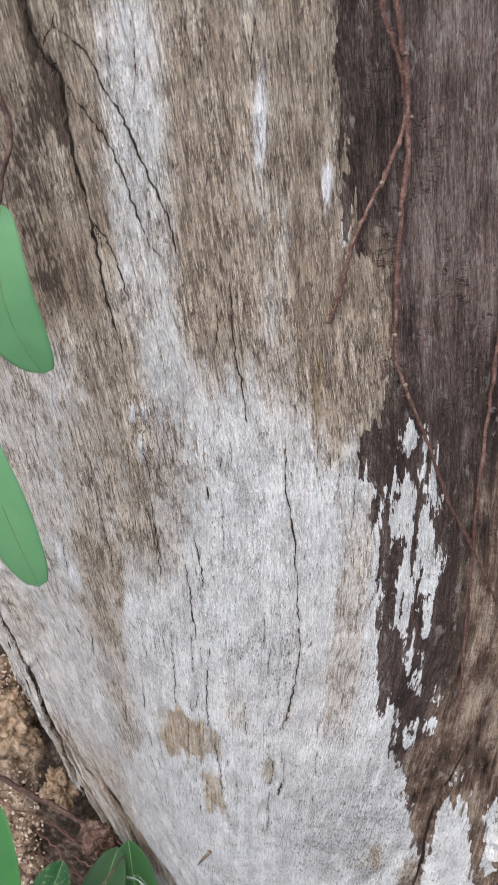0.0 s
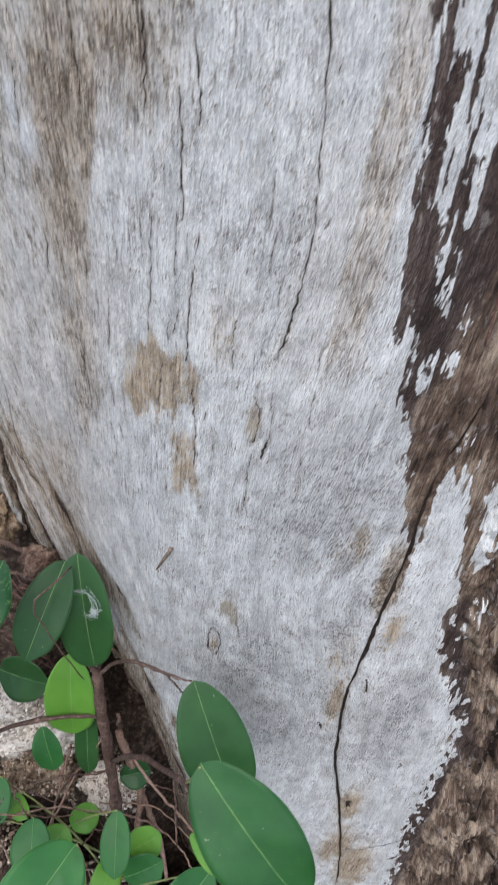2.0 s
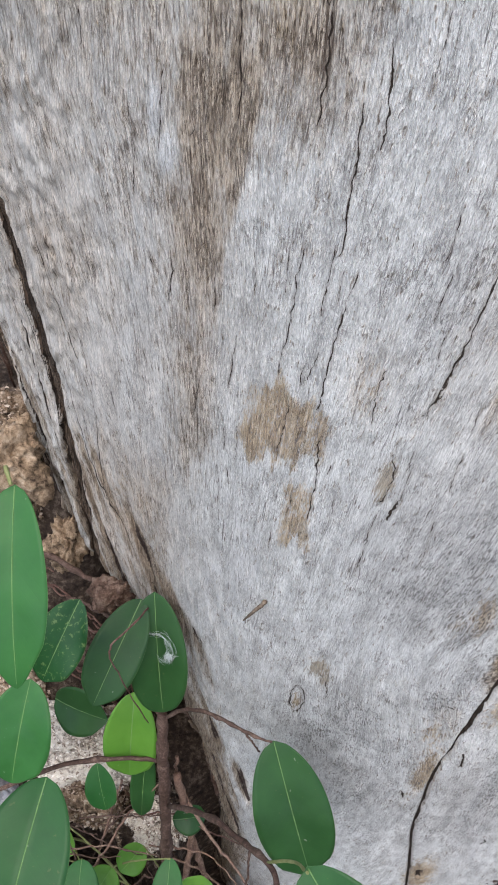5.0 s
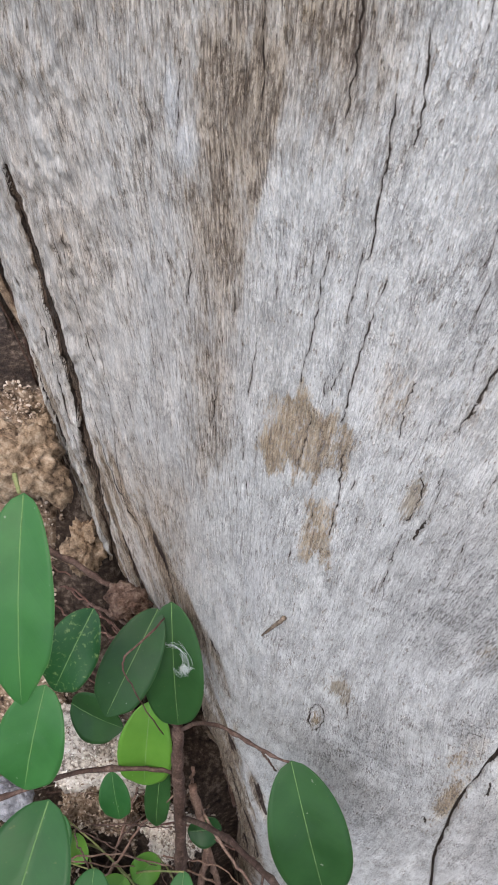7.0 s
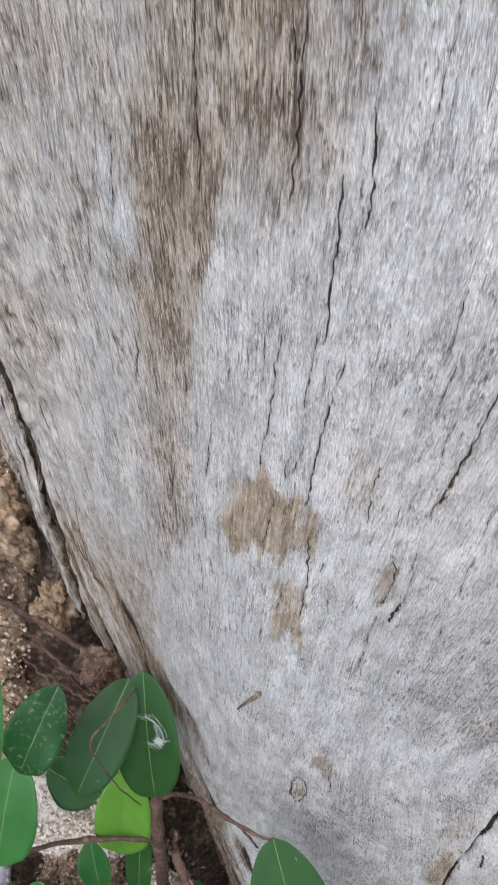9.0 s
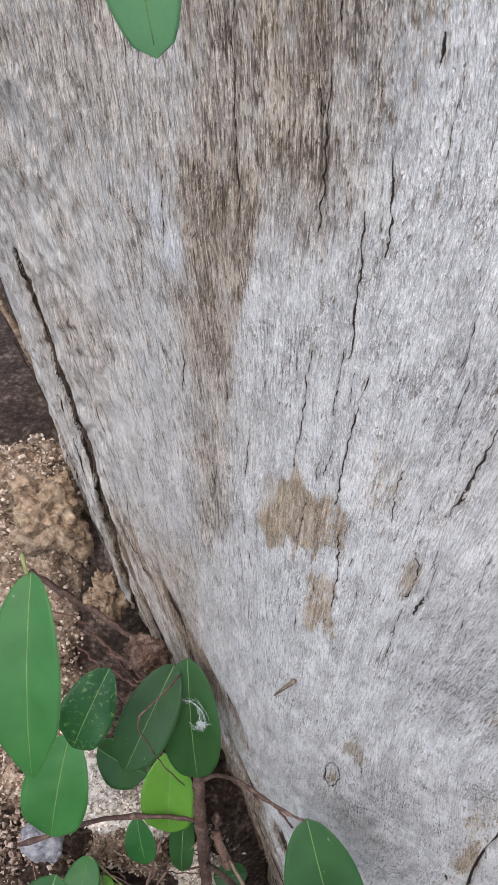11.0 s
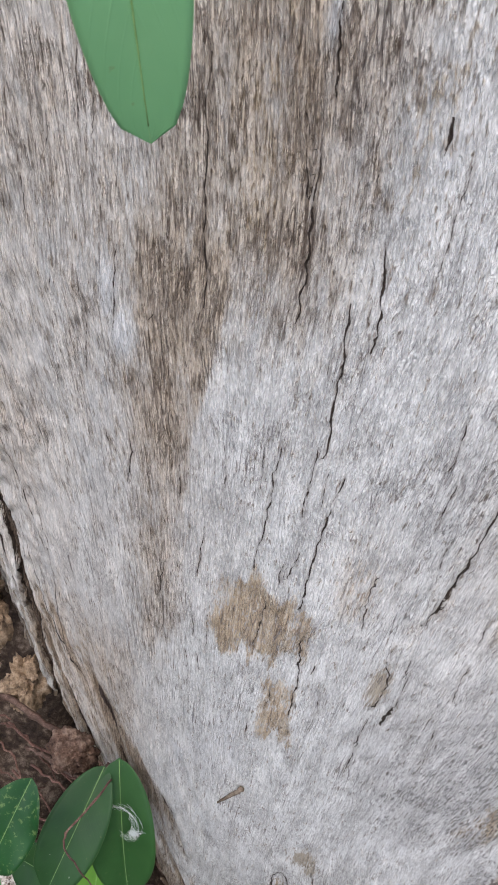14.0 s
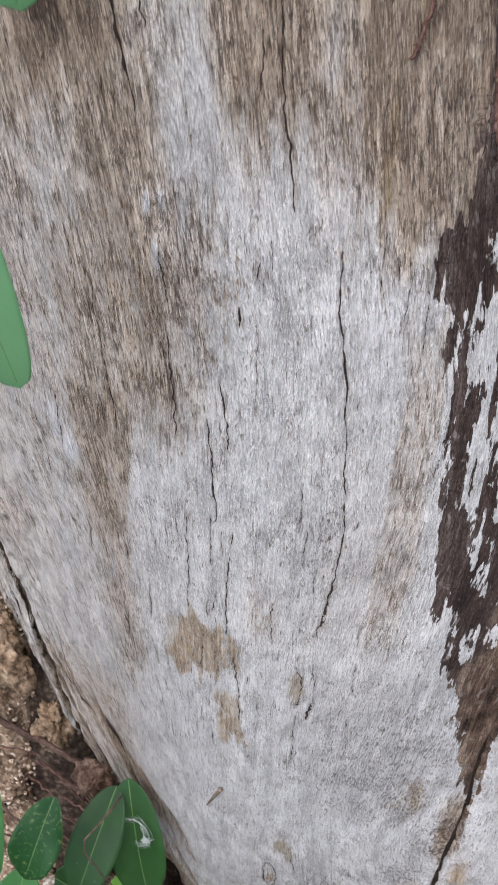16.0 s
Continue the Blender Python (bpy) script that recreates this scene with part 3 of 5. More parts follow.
# checks on the flank and the lower face, and the rims of two small knots
CRACKS += [
    (0.0013, 0.003, [(-0.186, 0.66), (-0.176, 0.63), (-0.168, 0.60), (-0.158, 0.575)]),
    (0.0011, 0.003, [(-0.205, 0.60), (-0.197, 0.56), (-0.186, 0.52), (-0.182, 0.49)]),
    (0.0009, 0.002, [(-0.150, 0.56), (-0.146, 0.50), (-0.143, 0.46)]),
    (0.0010, 0.003, [(-0.165, 0.46), (-0.163, 0.42), (-0.158, 0.38)]),
    (0.0008, 0.002, [(-0.128, 0.49), (-0.118, 0.455), (-0.104, 0.415)]),
    (0.0022, 0.003, [(-0.216, 0.581), (-0.206, 0.552), (-0.196, 0.507), (-0.185, 0.460)]),
    (0.0014, 0.003, [(0.0065, 0.3926), (0.0115, 0.386), (0.0132, 0.3767), (0.0119, 0.3585), (0.0085, 0.3565)]),
    (0.0016, 0.003, [(0.0058, 0.391), (0.0042, 0.379), (0.0050, 0.3645), (0.0080, 0.357)]),
    (0.0011, 0.003, [(0.0155, 0.6171), (0.0190, 0.605), (0.0185, 0.592), (0.0165, 0.5816)]),
    (0.0019, 0.003, [(0.1238, 0.3733), (0.1255, 0.365), (0.1262, 0.3564)]),
    (0.0019, 0.003, [(0.176, 0.257), (0.178, 0.252), (0.176, 0.249)]),
    (0.0021, 0.003, [(0.0990, 0.302), (0.1015, 0.297), (0.1025, 0.292)]),
    (0.0014, 0.003, [(0.098, 0.424), (0.102, 0.423)]),
    (0.0014, 0.002, [(0.1739, 0.0785), (0.190, 0.092), (0.2099, 0.113)]),
    (0.0030, 0.004, [(0.1465, 0.176), (0.1485, 0.162)]),
]
CARVE, GROOVE = np.zeros_like(X), np.zeros_like(X)
# signed distance from the nearest split and its half width, both in millimetres
SPLIT, GAP = np.full(X.shape, 20.0), np.full(X.shape, -20.0)


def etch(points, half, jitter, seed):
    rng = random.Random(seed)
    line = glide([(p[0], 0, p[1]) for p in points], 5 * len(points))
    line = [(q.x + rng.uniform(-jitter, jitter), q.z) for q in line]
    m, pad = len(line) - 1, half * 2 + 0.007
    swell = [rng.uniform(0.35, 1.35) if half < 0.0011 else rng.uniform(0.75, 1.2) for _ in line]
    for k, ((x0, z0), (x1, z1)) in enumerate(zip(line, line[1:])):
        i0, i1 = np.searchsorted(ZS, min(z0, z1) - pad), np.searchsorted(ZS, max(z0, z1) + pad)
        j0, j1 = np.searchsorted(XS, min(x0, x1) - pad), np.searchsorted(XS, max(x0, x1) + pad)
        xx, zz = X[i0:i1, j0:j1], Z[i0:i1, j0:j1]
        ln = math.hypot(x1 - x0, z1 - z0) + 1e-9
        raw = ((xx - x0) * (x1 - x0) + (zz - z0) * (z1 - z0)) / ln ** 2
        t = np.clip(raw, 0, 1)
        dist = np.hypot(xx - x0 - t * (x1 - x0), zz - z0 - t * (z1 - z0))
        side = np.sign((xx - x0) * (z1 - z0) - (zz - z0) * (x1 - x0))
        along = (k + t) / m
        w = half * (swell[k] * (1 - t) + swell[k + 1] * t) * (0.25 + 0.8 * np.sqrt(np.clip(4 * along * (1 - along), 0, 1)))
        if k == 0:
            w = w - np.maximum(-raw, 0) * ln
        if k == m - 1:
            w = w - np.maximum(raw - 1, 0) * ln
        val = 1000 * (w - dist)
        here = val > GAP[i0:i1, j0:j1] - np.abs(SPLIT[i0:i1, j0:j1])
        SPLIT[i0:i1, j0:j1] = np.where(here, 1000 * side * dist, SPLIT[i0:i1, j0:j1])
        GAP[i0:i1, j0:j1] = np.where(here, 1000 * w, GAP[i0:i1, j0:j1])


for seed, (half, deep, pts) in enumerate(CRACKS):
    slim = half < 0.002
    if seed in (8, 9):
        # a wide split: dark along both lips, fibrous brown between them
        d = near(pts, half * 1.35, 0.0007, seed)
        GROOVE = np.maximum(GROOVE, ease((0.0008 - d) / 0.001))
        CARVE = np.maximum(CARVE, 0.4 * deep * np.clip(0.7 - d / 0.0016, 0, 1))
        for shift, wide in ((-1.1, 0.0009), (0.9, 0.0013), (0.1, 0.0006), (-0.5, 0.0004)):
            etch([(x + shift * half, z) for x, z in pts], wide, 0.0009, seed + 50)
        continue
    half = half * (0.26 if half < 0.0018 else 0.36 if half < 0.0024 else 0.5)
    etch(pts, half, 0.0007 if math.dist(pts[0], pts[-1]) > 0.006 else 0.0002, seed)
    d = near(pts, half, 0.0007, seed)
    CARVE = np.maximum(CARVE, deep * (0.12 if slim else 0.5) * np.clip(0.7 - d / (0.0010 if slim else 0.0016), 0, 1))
# small checks along the fibres
rng = random.Random(4)
for _ in range(110):
    x0, z0 = rng.uniform(-0.2, 0.08), rng.uniform(0.52, 1.05)
    ln = rng.uniform(0.006, 0.034)
    lean = -0.25 * min(max(-x0 - 0.02, 0), 0.1) / 0.1 * ln if z0 < 0.72 else 0.0
    etch([(x0, z0), (x0 - lean / 2 + rng.uniform(-0.001, 0.001), z0 - ln / 2), (x0 - lean + rng.uniform(-0.0015, 0.0005), z0 - ln)], rng.uniform(0.00005, 0.00016), 0.0004, _)

GAP = np.where(np.abs(SPLIT) > 2.0 + np.maximum(GAP, 0), -20.0, GAP)
WANDER = 0.016 * (rough_noise(X * 30, Z * 9, 27, 3) - 0.5)


def patch(x0, x1, z0, z1, soft_left=0.01, soft_right=0.01, soft_low=0.03, soft_high=0.03, lean=0.0):
    """A stain between two sides and two heights, each edge as soft as given."""
    x = X - lean * (Z - (z0 + z1) / 2) + 0.010 * (N_MID - 0.5) + WANDER * min(1, (x1 - x0) / 0.03)
    z = Z + 0.03 * (N_FINE - 0.5) + 0.03 * (N_MID - 0.5) * min(1, (z1 - z0) / 0.1)
    return ease((x - x0) / soft_left + 0.5) * ease((x1 - x) / soft_right + 0.5) * ease((z - z0) / soft_low + 0.5) * ease((z1 - z) / soft_high + 0.5)


BROWN = np.zeros_like(X)
for stain, amount in [
        (patch(-0.104, -0.0705, 0.655, 0.78, 0.045, 0.006, 0.09, 0.05), 0.54),
        (patch(-0.098, -0.068, 0.54, 0.70, 0.03, 0.016, 0.08, 0.05), 0.42),
        (patch(-0.105, -0.030, 0.745, 0.855, 0.04, 0.030, 0.06, 0.04), 0.37),
        (patch(-0.080, -0.046, 0.765, 0.90, 0.02, 0.014, 0.04, 0.05), 0.48),
        (patch(-0.24, -0.085, 0.60, 0.90, 0.06, 0.05, 0.12, 0.08), 0.20),
        (patch(-0.13, -0.058, 0.89, 1.14, 0.03, 0.014, 0.06, 0.05), 0.68),
        (patch(-0.075, -0.046, 0.78, 0.90, 0.014, 0.010, 0.06, 0.03), 0.45),
        (patch(-0.028, 0.004, 0.875, 0.962, 0.020, 0.014, 0.05, 0.02, -0.10), 0.58),
        (patch(-0.026, 0.066, 0.872, 0.958, 0.022, 0.010, 0.07, 0.03, -0.10), 0.48),
        (patch(-0.028, 0.03, 0.955, 1.14, 0.03, 0.01, 0.03, 0.04), 0.60),
        (patch(0.014, 0.062, 0.842, 1.14, 0.024, 0.006, 0.07, 0.04, -0.12), 0.84),
        (patch(0.036, 0.070, 0.836, 0.94, 0.016, 0.006, 0.05, 0.03, -0.12), 0.8),
        (patch(0.049, 0.066, 0.645, 0.815, 0.006, 0.010, 0.08, 0.02), 0.46),
        (patch(-0.160, -0.085, 0.38, 0.55, 0.03, 0.026, 0.06, 0.06), 0.36),
        (patch(-0.26, -0.150, 0.36, 0.70, 0.03, 0.04, 0.06, 0.10), 0.26),
        (patch(-0.009, 0.003, 0.635, 0.675, 0.01, 0.01, 0.02, 0.02), 0.34),
        (patch(0.018, 0.030, 0.63, 0.70, 0.008, 0.008, 0.03, 0.03), 0.25),
        (patch(0.094, 0.112, 0.345, 0.43, 0.014, 0.01, 0.03, 0.04), 0.40),
        (patch(0.110, 0.124, 0.45, 0.52, 0.008, 0.006, 0.03, 0.03), 0.72)]:
    BROWN = np.maximum(BROWN, amount * stain)
BROWN = 1.06 * BROWN + 0.08 * ease((-0.03 - X) / 0.06) * ease((Z - 0.52) / 0.12) + 0.13 * ease((0.03 - X) / 0.06) * ease((Z - 0.66) / 0.12) + 0.12 * ease((Z - 0.80) / 0.10) + 0.13 * ease((Z - 0.87) / 0.08)
PALE = np.zeros_like(X)
for x, z, rx, rz, amount in [
        (0.007, 0.982, 0.0035, 0.024, 1), (-0.042, 0.985, 0.014, 0.05, 0.5), (0.039, 0.795, 0.012, 0.036, 0.9), (0.002, 1.03, 0.005, 0.02, 0.5),
        (-0.1078, 0.743, 0.0035, 0.011, 1.3), (-0.1025, 0.728, 0.0040, 0.009, 1.3), (-0.0520, 0.856, 0.0018, 0.005, 1.2),
        (-0.0465, 0.857, 0.0018, 0.004, 1.2), (-0.049, 0.836, 0.002, 0.007, 1.0), (0.0335, 0.961, 0.003, 0.014, 0.9), (-0.016, 0.8077, 0.0022, 0.003, 1.2),
        (0.042, 0.943, 0.0026, 0.011, 0.9), (0.010, 0.72, 0.03, 0.06, 0.35), (-0.058, 0.70, 0.011, 0.035, 0.45), (0.017, 0.94, 0.003, 0.02, 0.35), (0.012, 0.905, 0.003, 0.02, 0.45),
        (-0.16, 0.52, 0.022, 0.06, 0.30), (-0.13, 0.545, 0.025, 0.05, 0.25), (-0.185, 0.60, 0.012, 0.06, 0.2), (-0.045, 0.49, 0.02, 0.07, 0.7), (0.075, 0.36, 0.05, 0.10, 0.42), (0.165, 0.28, 0.04, 0.16, 0.5), (0.03, 0.46, 0.05, 0.06, 0.42), (0.03, 0.56, 0.04, 0.06, 0.3), (-0.02, 0.42, 0.03, 0.08, 0.5), (-0.062, 0.45, 0.012, 0.05, 0.6), (0.05, 0.46, 0.03, 0.05, 0.45), (0.105, 0.44, 0.010, 0.03, 0.5), (-0.006, 0.835, 0.013, 0.04, 0.5), (0.16, 0.42, 0.016, 0.05, 0.5)]:
    PALE = np.maximum(PALE, amount * blob(x, z, rx, rz))
BROWN = BROWN * (1 - 0.85 * np.clip(PALE, 0, 1)) - 0.5 * ease((PALE - 0.55) / 0.3)
OCHRE, GREEN = np.zeros_like(X), np.zeros_like(X)
for stain, amount in [
        (patch(-0.0540, -0.0270, 0.590, 0.636, 0.005, 0.006, 0.014, 0.012, 0.06), 0.92),
        (patch(-0.0265, -0.0135, 0.602, 0.629, 0.006, 0.006, 0.014, 0.010, 0.06), 0.78),
        (patch(-0.0300, -0.0115, 0.530, 0.580, 0.006, 0.006, 0.016, 0.014, -0.05), 0.80)]:
    OCHRE = np.maximum(OCHRE, amount * stain)
for x, z, rx, rz, amount in [
        (0.0905, 0.517, 0.009, 0.020, 0.75), (0.080, 0.505, 0.006, 0.014, 0.52), (0.1485, 0.170, 0.010, 0.032, 1.4), (0.157, 0.08, 0.014, 0.045, 1.2), (0.176, 0.035, 0.018, 0.055, 1.4), (0.148, 0.06, 0.012, 0.04, 1.0),
        (-0.003, 0.652, 0.007, 0.014, 0.44), (0.101, 0.378, 0.007, 0.026, 0.55), (0.131, 0.434, 0.008, 0.018, 1.0), (0.1075, 0.335, 0.008, 0.034, 1.05), (0.097, 0.390, 0.008, 0.014, 0.7), (0.027, 0.66, 0.003, 0.012, 0.35),
        (0.114, 0.475, 0.006, 0.012, 0.6), (0.0085, 0.370, 0.0035, 0.012, 0.85), (-0.129, 0.492, 0.007, 0.022, 0.42), (-0.112, 0.492, 0.007, 0.022, 0.42), (-0.105, 0.446, 0.009, 0.022, 0.42)]:
    OCHRE = np.maximum(OCHRE, amount * blob(x, z, rx, rz))
for x, z, rx, rz, amount in [(0.0165, 0.600, 0.0042, 0.016, 0.95), (0.034, 0.872, 0.0022, 0.026, 0.9), (-0.018, 0.84, 0.002, 0.01, 0.4), (0.0150, 0.424, 0.007, 0.012, 0.85), (0.0092, 0.371, 0.0036, 0.011, 0.6), (0.0215, 0.413, 0.004, 0.010, 0.8), (-0.062, 0.80, 0.010, 0.03, 0.32), (-0.022, 0.82, 0.010, 0.03, 0.30)]:
    GREEN = np.maximum(GREEN, amount * blob(x, z, rx, rz))

# a warm, peach-coloured tinge
BLUSH = np.zeros_like(X)
for x, z, rx, rz, amount in [(-0.15, 0.80, 0.06, 0.13, 0.9), (-0.17, 0.60, 0.07, 0.14, 1.7), (0.045, 0.70, 0.03, 0.12, 0.55), (-0.02, 0.93, 0.05, 0.08, 0.7),
                             (0.03, 0.90, 0.03, 0.06, 0.9), (-0.08, 0.66, 0.03, 0.08, 0.8), (0.15, 0.30, 0.04, 0.18, 0.45), (-0.13, 0.47, 0.05, 0.10, 1.8), (-0.11, 0.70, 0.06, 0.12, 0.7), (-0.09, 0.90, 0.04, 0.08, 0.7), (0.0, 0.66, 0.02, 0.03, 0.5), (-0.055, 0.84, 0.03, 0.06, 0.6)]:
    BLUSH = np.maximum(BLUSH, amount * blob(x, z, rx, rz))
BLUSH = np.clip(0.36 * BLUSH * (0.4 + 1.2 * N_MID), 0, 1) * (1 - 0.7 * np.clip(PALE, 0, 1))

# dark old bark: the line where it begins, and the pale remnants in it
edge_z = [0.46, 0.49, 0.53, 0.564, 0.60, 0.625, 0.661, 0.684, 0.714, 0.773, 0.815, 0.82, 0.825, 0.847, 0.851, 0.87, 0.9258, 0.9335, 0.9665, 0.9865, 1.0228, 1.14]
edge_x = [0.127, 0.125, 0.118, 0.110, 0.102, 0.0905, 0.0855, 0.080, 0.0765, 0.0695, 0.0675, 0.0667, 0.058, 0.056, 0.060, 0.067, 0.0617, 0.0468, 0.0389, 0.0365, 0.0323, 0.024]
SD = X - np.interp(Z, edge_z, edge_x)
crackline = np.interp(Z, [0.1205, 0.1747, 0.2387, 0.2809, 0.3388, 0.3829, 0.4288, 0.5006, 0.5427, 0.5737, 0.62], [0.149, 0.1385, 0.124, 0.119, 0.1135, 0.1157, 0.1181, 0.1241, 0.1245, 0.1273, 0.139])
outer = np.interp(Z, [-0.2, -0.035, 0.0983, 0.1832, 0.2648, 0.3083, 0.3704, 0.4371, 0.4668, 0.57], [0.24, 0.223, 0.214, 0.2085, 0.2134, 0.2132, 0.1894, 0.1665, 0.1667, 0.146])
SD = np.where(Z < 0.46, X - outer, SD)
white = np.minimum(np.minimum(X - crackline - 0.002, outer - X), 0.575 - Z + 0.05 * (N_MID - 0.5) - 0.3 * np.abs(X - 0.142))
SD = np.minimum(SD, -white)
for pts, half in [([(0.0776, 0.852), (0.0800, 0.8388)], 0.0030), ([(0.0805, 0.826), (0.0811, 0.8166), (0.0817, 0.7926), (0.0860, 0.7669), (0.0875, 0.7421), (0.0915, 0.7129)], 0.0036),
                  ([(0.0935, 0.715), (0.0965, 0.695)], 0.0018), ([(0.0882, 0.8292), (0.0895, 0.815)], 0.0012), ([(0.0914, 0.8014), (0.0981, 0.7757), (0.1015, 0.7487), (0.1032, 0.724)], 0.0030),
                  ([(0.0855, 0.85), (0.087, 0.835)], 0.0012), ([(0.0575, 0.831), (0.0585, 0.825)], 0.0016),
                  ([(0.100, 0.70), (0.102, 0.675)], 0.0022), ([(0.114, 0.678), (0.115, 0.665)], 0.0020),
                  ([(0.112, 0.655), (0.113, 0.640)], 0.0030), ([(0.088, 0.665), (0.090, 0.635)], 0.0034),
                  ([(0.098, 0.655), (0.100, 0.632)], 0.0018), ([(0.167, 0.57), (0.171, 0.50)], 0.0055),
                  ([(0.136, 0.605), (0.138, 0.59)], 0.0018), ([(0.156, 0.47), (0.172, 0.44)], 0.003),
                  ([(0.180, 0.44), (0.184, 0.42)], 0.002), ([(0.185, 0.47), (0.188, 0.45)], 0.0024),
                  ([(0.20, 0.36), (0.204, 0.33)], 0.002), ([(0.210, 0.29), (0.214, 0.27)], 0.0022), ([(0.094, 0.84), (0.096, 0.80)], 0.0012)]:
    SD = np.minimum(SD, near(pts, half, 0.0008, 7))
rim = np.exp(-((X - outer - 0.004) / 0.013) ** 2) * ease((0.50 - Z) / 0.06)
SD = SD + rim * 0.040 * (rough_noise(X * 240, Z * 130, 35, 3) - 0.5)
SD = SD + 0.011 * (rough_noise(X * 420, Z * 36, 13, 2) - 0.5) + 0.006 * (N_FINE - 0.5) + 0.003 * (N_ISO - 0.5)
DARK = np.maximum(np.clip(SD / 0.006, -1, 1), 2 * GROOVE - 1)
BARKY = np.clip(ease((X - 0.098) / 0.05) * ease((0.98 - Z) / 0.2) + 0.9 * blob(0.052, 0.905, 0.014, 0.035) + 0.7 * blob(0.12, 0.59, 0.03, 0.06) + 0.5 * blob(-0.087, 0.93, 0.02, 0.04) + 1.3 * GROOVE - 0.9 * rim, 0, 1)
# blackish marks: a rotten hollow high on the trunk with specks below it, and the wide split
BLACKEN = 0.80 * blob(-0.0770, 0.990, 0.0065, 0.012) + 0.9 * ease((0.004 - near([(-0.0785, 1.04), (-0.0770, 1.01), (-0.0715, 0.999), (-0.0690, 0.975)], 0.0008, 0.0008, 8)) / 0.004)
BLACKEN = BLACKEN + 0.60 * blob(-0.087, 0.945, 0.014, 0.035) + 0.60 * blob(-0.083, 0.915, 0.009, 0.013) + 0.36 * blob(-0.088, 0.975, 0.012, 0.02)
BLACKEN = BLACKEN + 0.55 * blob(0.1085, 0.330, 0.004, 0.004) + 0.9 * blob(0.1475, 0.170, 0.0022, 0.006) + 0.42 * blob(0.112, 0.505, 0.006, 0.014) + 0.42 * blob(0.0905, 0.517, 0.008, 0.018) + 0.36 * blob(0.147, 0.177, 0.008, 0.018)
BLACKEN = BLACKEN + 0.36 * blob(0.0048, 0.368, 0.0022, 0.010) + 0.40 * blob(0.0092, 0.357, 0.004, 0.0035) + 0.34 * blob(0.0180, 0.417, 0.004, 0.012) + 0.30 * blob(0.0165, 0.596, 0.003, 0.010)
# the split's recess is darkened in colour besides being carved
BLACKEN = np.clip(np.maximum(BLACKEN + 0.42 * rim, 0.75 * GROOVE), 0, 1)
CRUST = ease((X - outer - 0.004) / 0.02) * ease((0.60 - Z) / 0.12)
GRIME = np.clip(blob(0.051, 0.513, 0.022, 0.022) + blob(0.047, 0.388, 0.014, 0.024) + 0.5 * blob(0.064, 0.263, 0.02, 0.035) + blob(0.087, 0.515, 0.012, 0.03) + 0.7 * blob(0.03, 0.335, 0.02, 0.03) + 0.8 * blob(0.02, 0.70, 0.012, 0.03) + 0.9 * blob(0.09, 0.43, 0.012, 0.02) + 0.8 * blob(0.165, 0.33, 0.012, 0.04) + 0.10 * ease((X - 0.03) / 0.05) * ease((0.50 - Z) / 0.1) + ease((Z - 0.85) / 0.06) * ease((X - 0.05) / 0.03) + 0.55 * blob(-0.038, 0.815, 0.014, 0.05) + 0.9 * blob(0.075, 0.56, 0.05, 0.06) + 0.45 * blob(0.03, 0.36, 0.05, 0.05) + 0.5 * blob(0.07, 0.28, 0.05, 0.07) + 0.6 * blob(0.15, 0.3, 0.03, 0.08) + 0.9 * blob(0.112, 0.47, 0.016, 0.03), 0, 1)

# the foot: where the wood ends over the hollow at its flank
foot = np.interp(Z + 0 * X, [0.0, 0.06, 0.18, 0.265, 0.325, 0.340, 0.36, 0.40, 0.47, 0.56, 0.66, 0.74], [-0.008, -0.024, -0.052, -0.080, -0.112, -0.172, -0.205, -0.228, -0.246, -0.262, -0.285, -0.33])
over = (foot - X) + 0.010 * (N_ISO - 0.5) + 0.010 * (N_MID - 0.5)
Y = front(np.maximum(X, -0.27), Z) + 1.2 * np.maximum(-0.27 - X, 0)
shred = rough_noise(X * 150 + Z * 30, Z * 24 - X * 10, 81, 4)
furrow = rough_noise(X * 150 + Z * 45, Z * 12 - X * 6, 87, 3)
flank_x = np.interp(Z, [0.0, 0.15, 0.18, 0.224, 0.265, 0.323, 0.36, 0.42, 0.47, 0.55], [0.0, -0.008, -0.012, -0.034, -0.043, -0.052, -0.063, -0.095, -0.125, -0.165])
rim_zone = ease((flank_x - X + 0.006 + 0.014 * N_MID) / 0.02) * ease((0.54 - Z) / 0.06) * ease((0.02 - over) / 0.015)
shallow = ease((0.37 - Z) / 0.03) * ease((Z - 0.17) / 0.05)
Y = Y + (0.008 * ease((over + 0.012) / 0.012) + 0.024 * ease(over / 0.02)) * (1 - 0.65 * shallow) + 0.05 * ease((over - 0.02) / 0.1)
Y = Y + ease(over / 0.01) * (0.036 * (rough_noise(X * 34, Z * 18, 83, 4) - 0.5) + 0.030 * (shred - 0.5))
calm = 1 - 0.5 * ease((X + 0.02) / 0.05)
Y = Y - 0.0016 * calm * (N_FINE - 0.5) - 0.003 * calm * (N_MID - 0.5) - 0.0012 * (N_ISO - 0.5)
Y = Y + 0.075 * ease((over - 0.002) / 0.012) * ease((0.17 - Z) / 0.06)
Y = Y + CARVE + 0.0016 * ease(DARK * 0.5 + 0.5) - 0.0008 * PALE
Y = Y - CRUST * (0.044 * (rough_noise(X * 60, Z * 22, 21, 4) - 0.42) + 0.014 * (rough_noise(X * 170, Z * 120, 31, 2) - 0.5))
Y = Y - ease((-0.12 - X) / 0.06) * (0.006 * (rough_noise(X * 190, Z * 60, 91, 3) - 0.5) + 0.004 * (N_ISO - 0.5))
Y = Y - 0.0010 * OCHRE * (N_ISO - 0.6) + 0.002 * blob(0.006, 0.379, 0.0035, 0.008, 2)
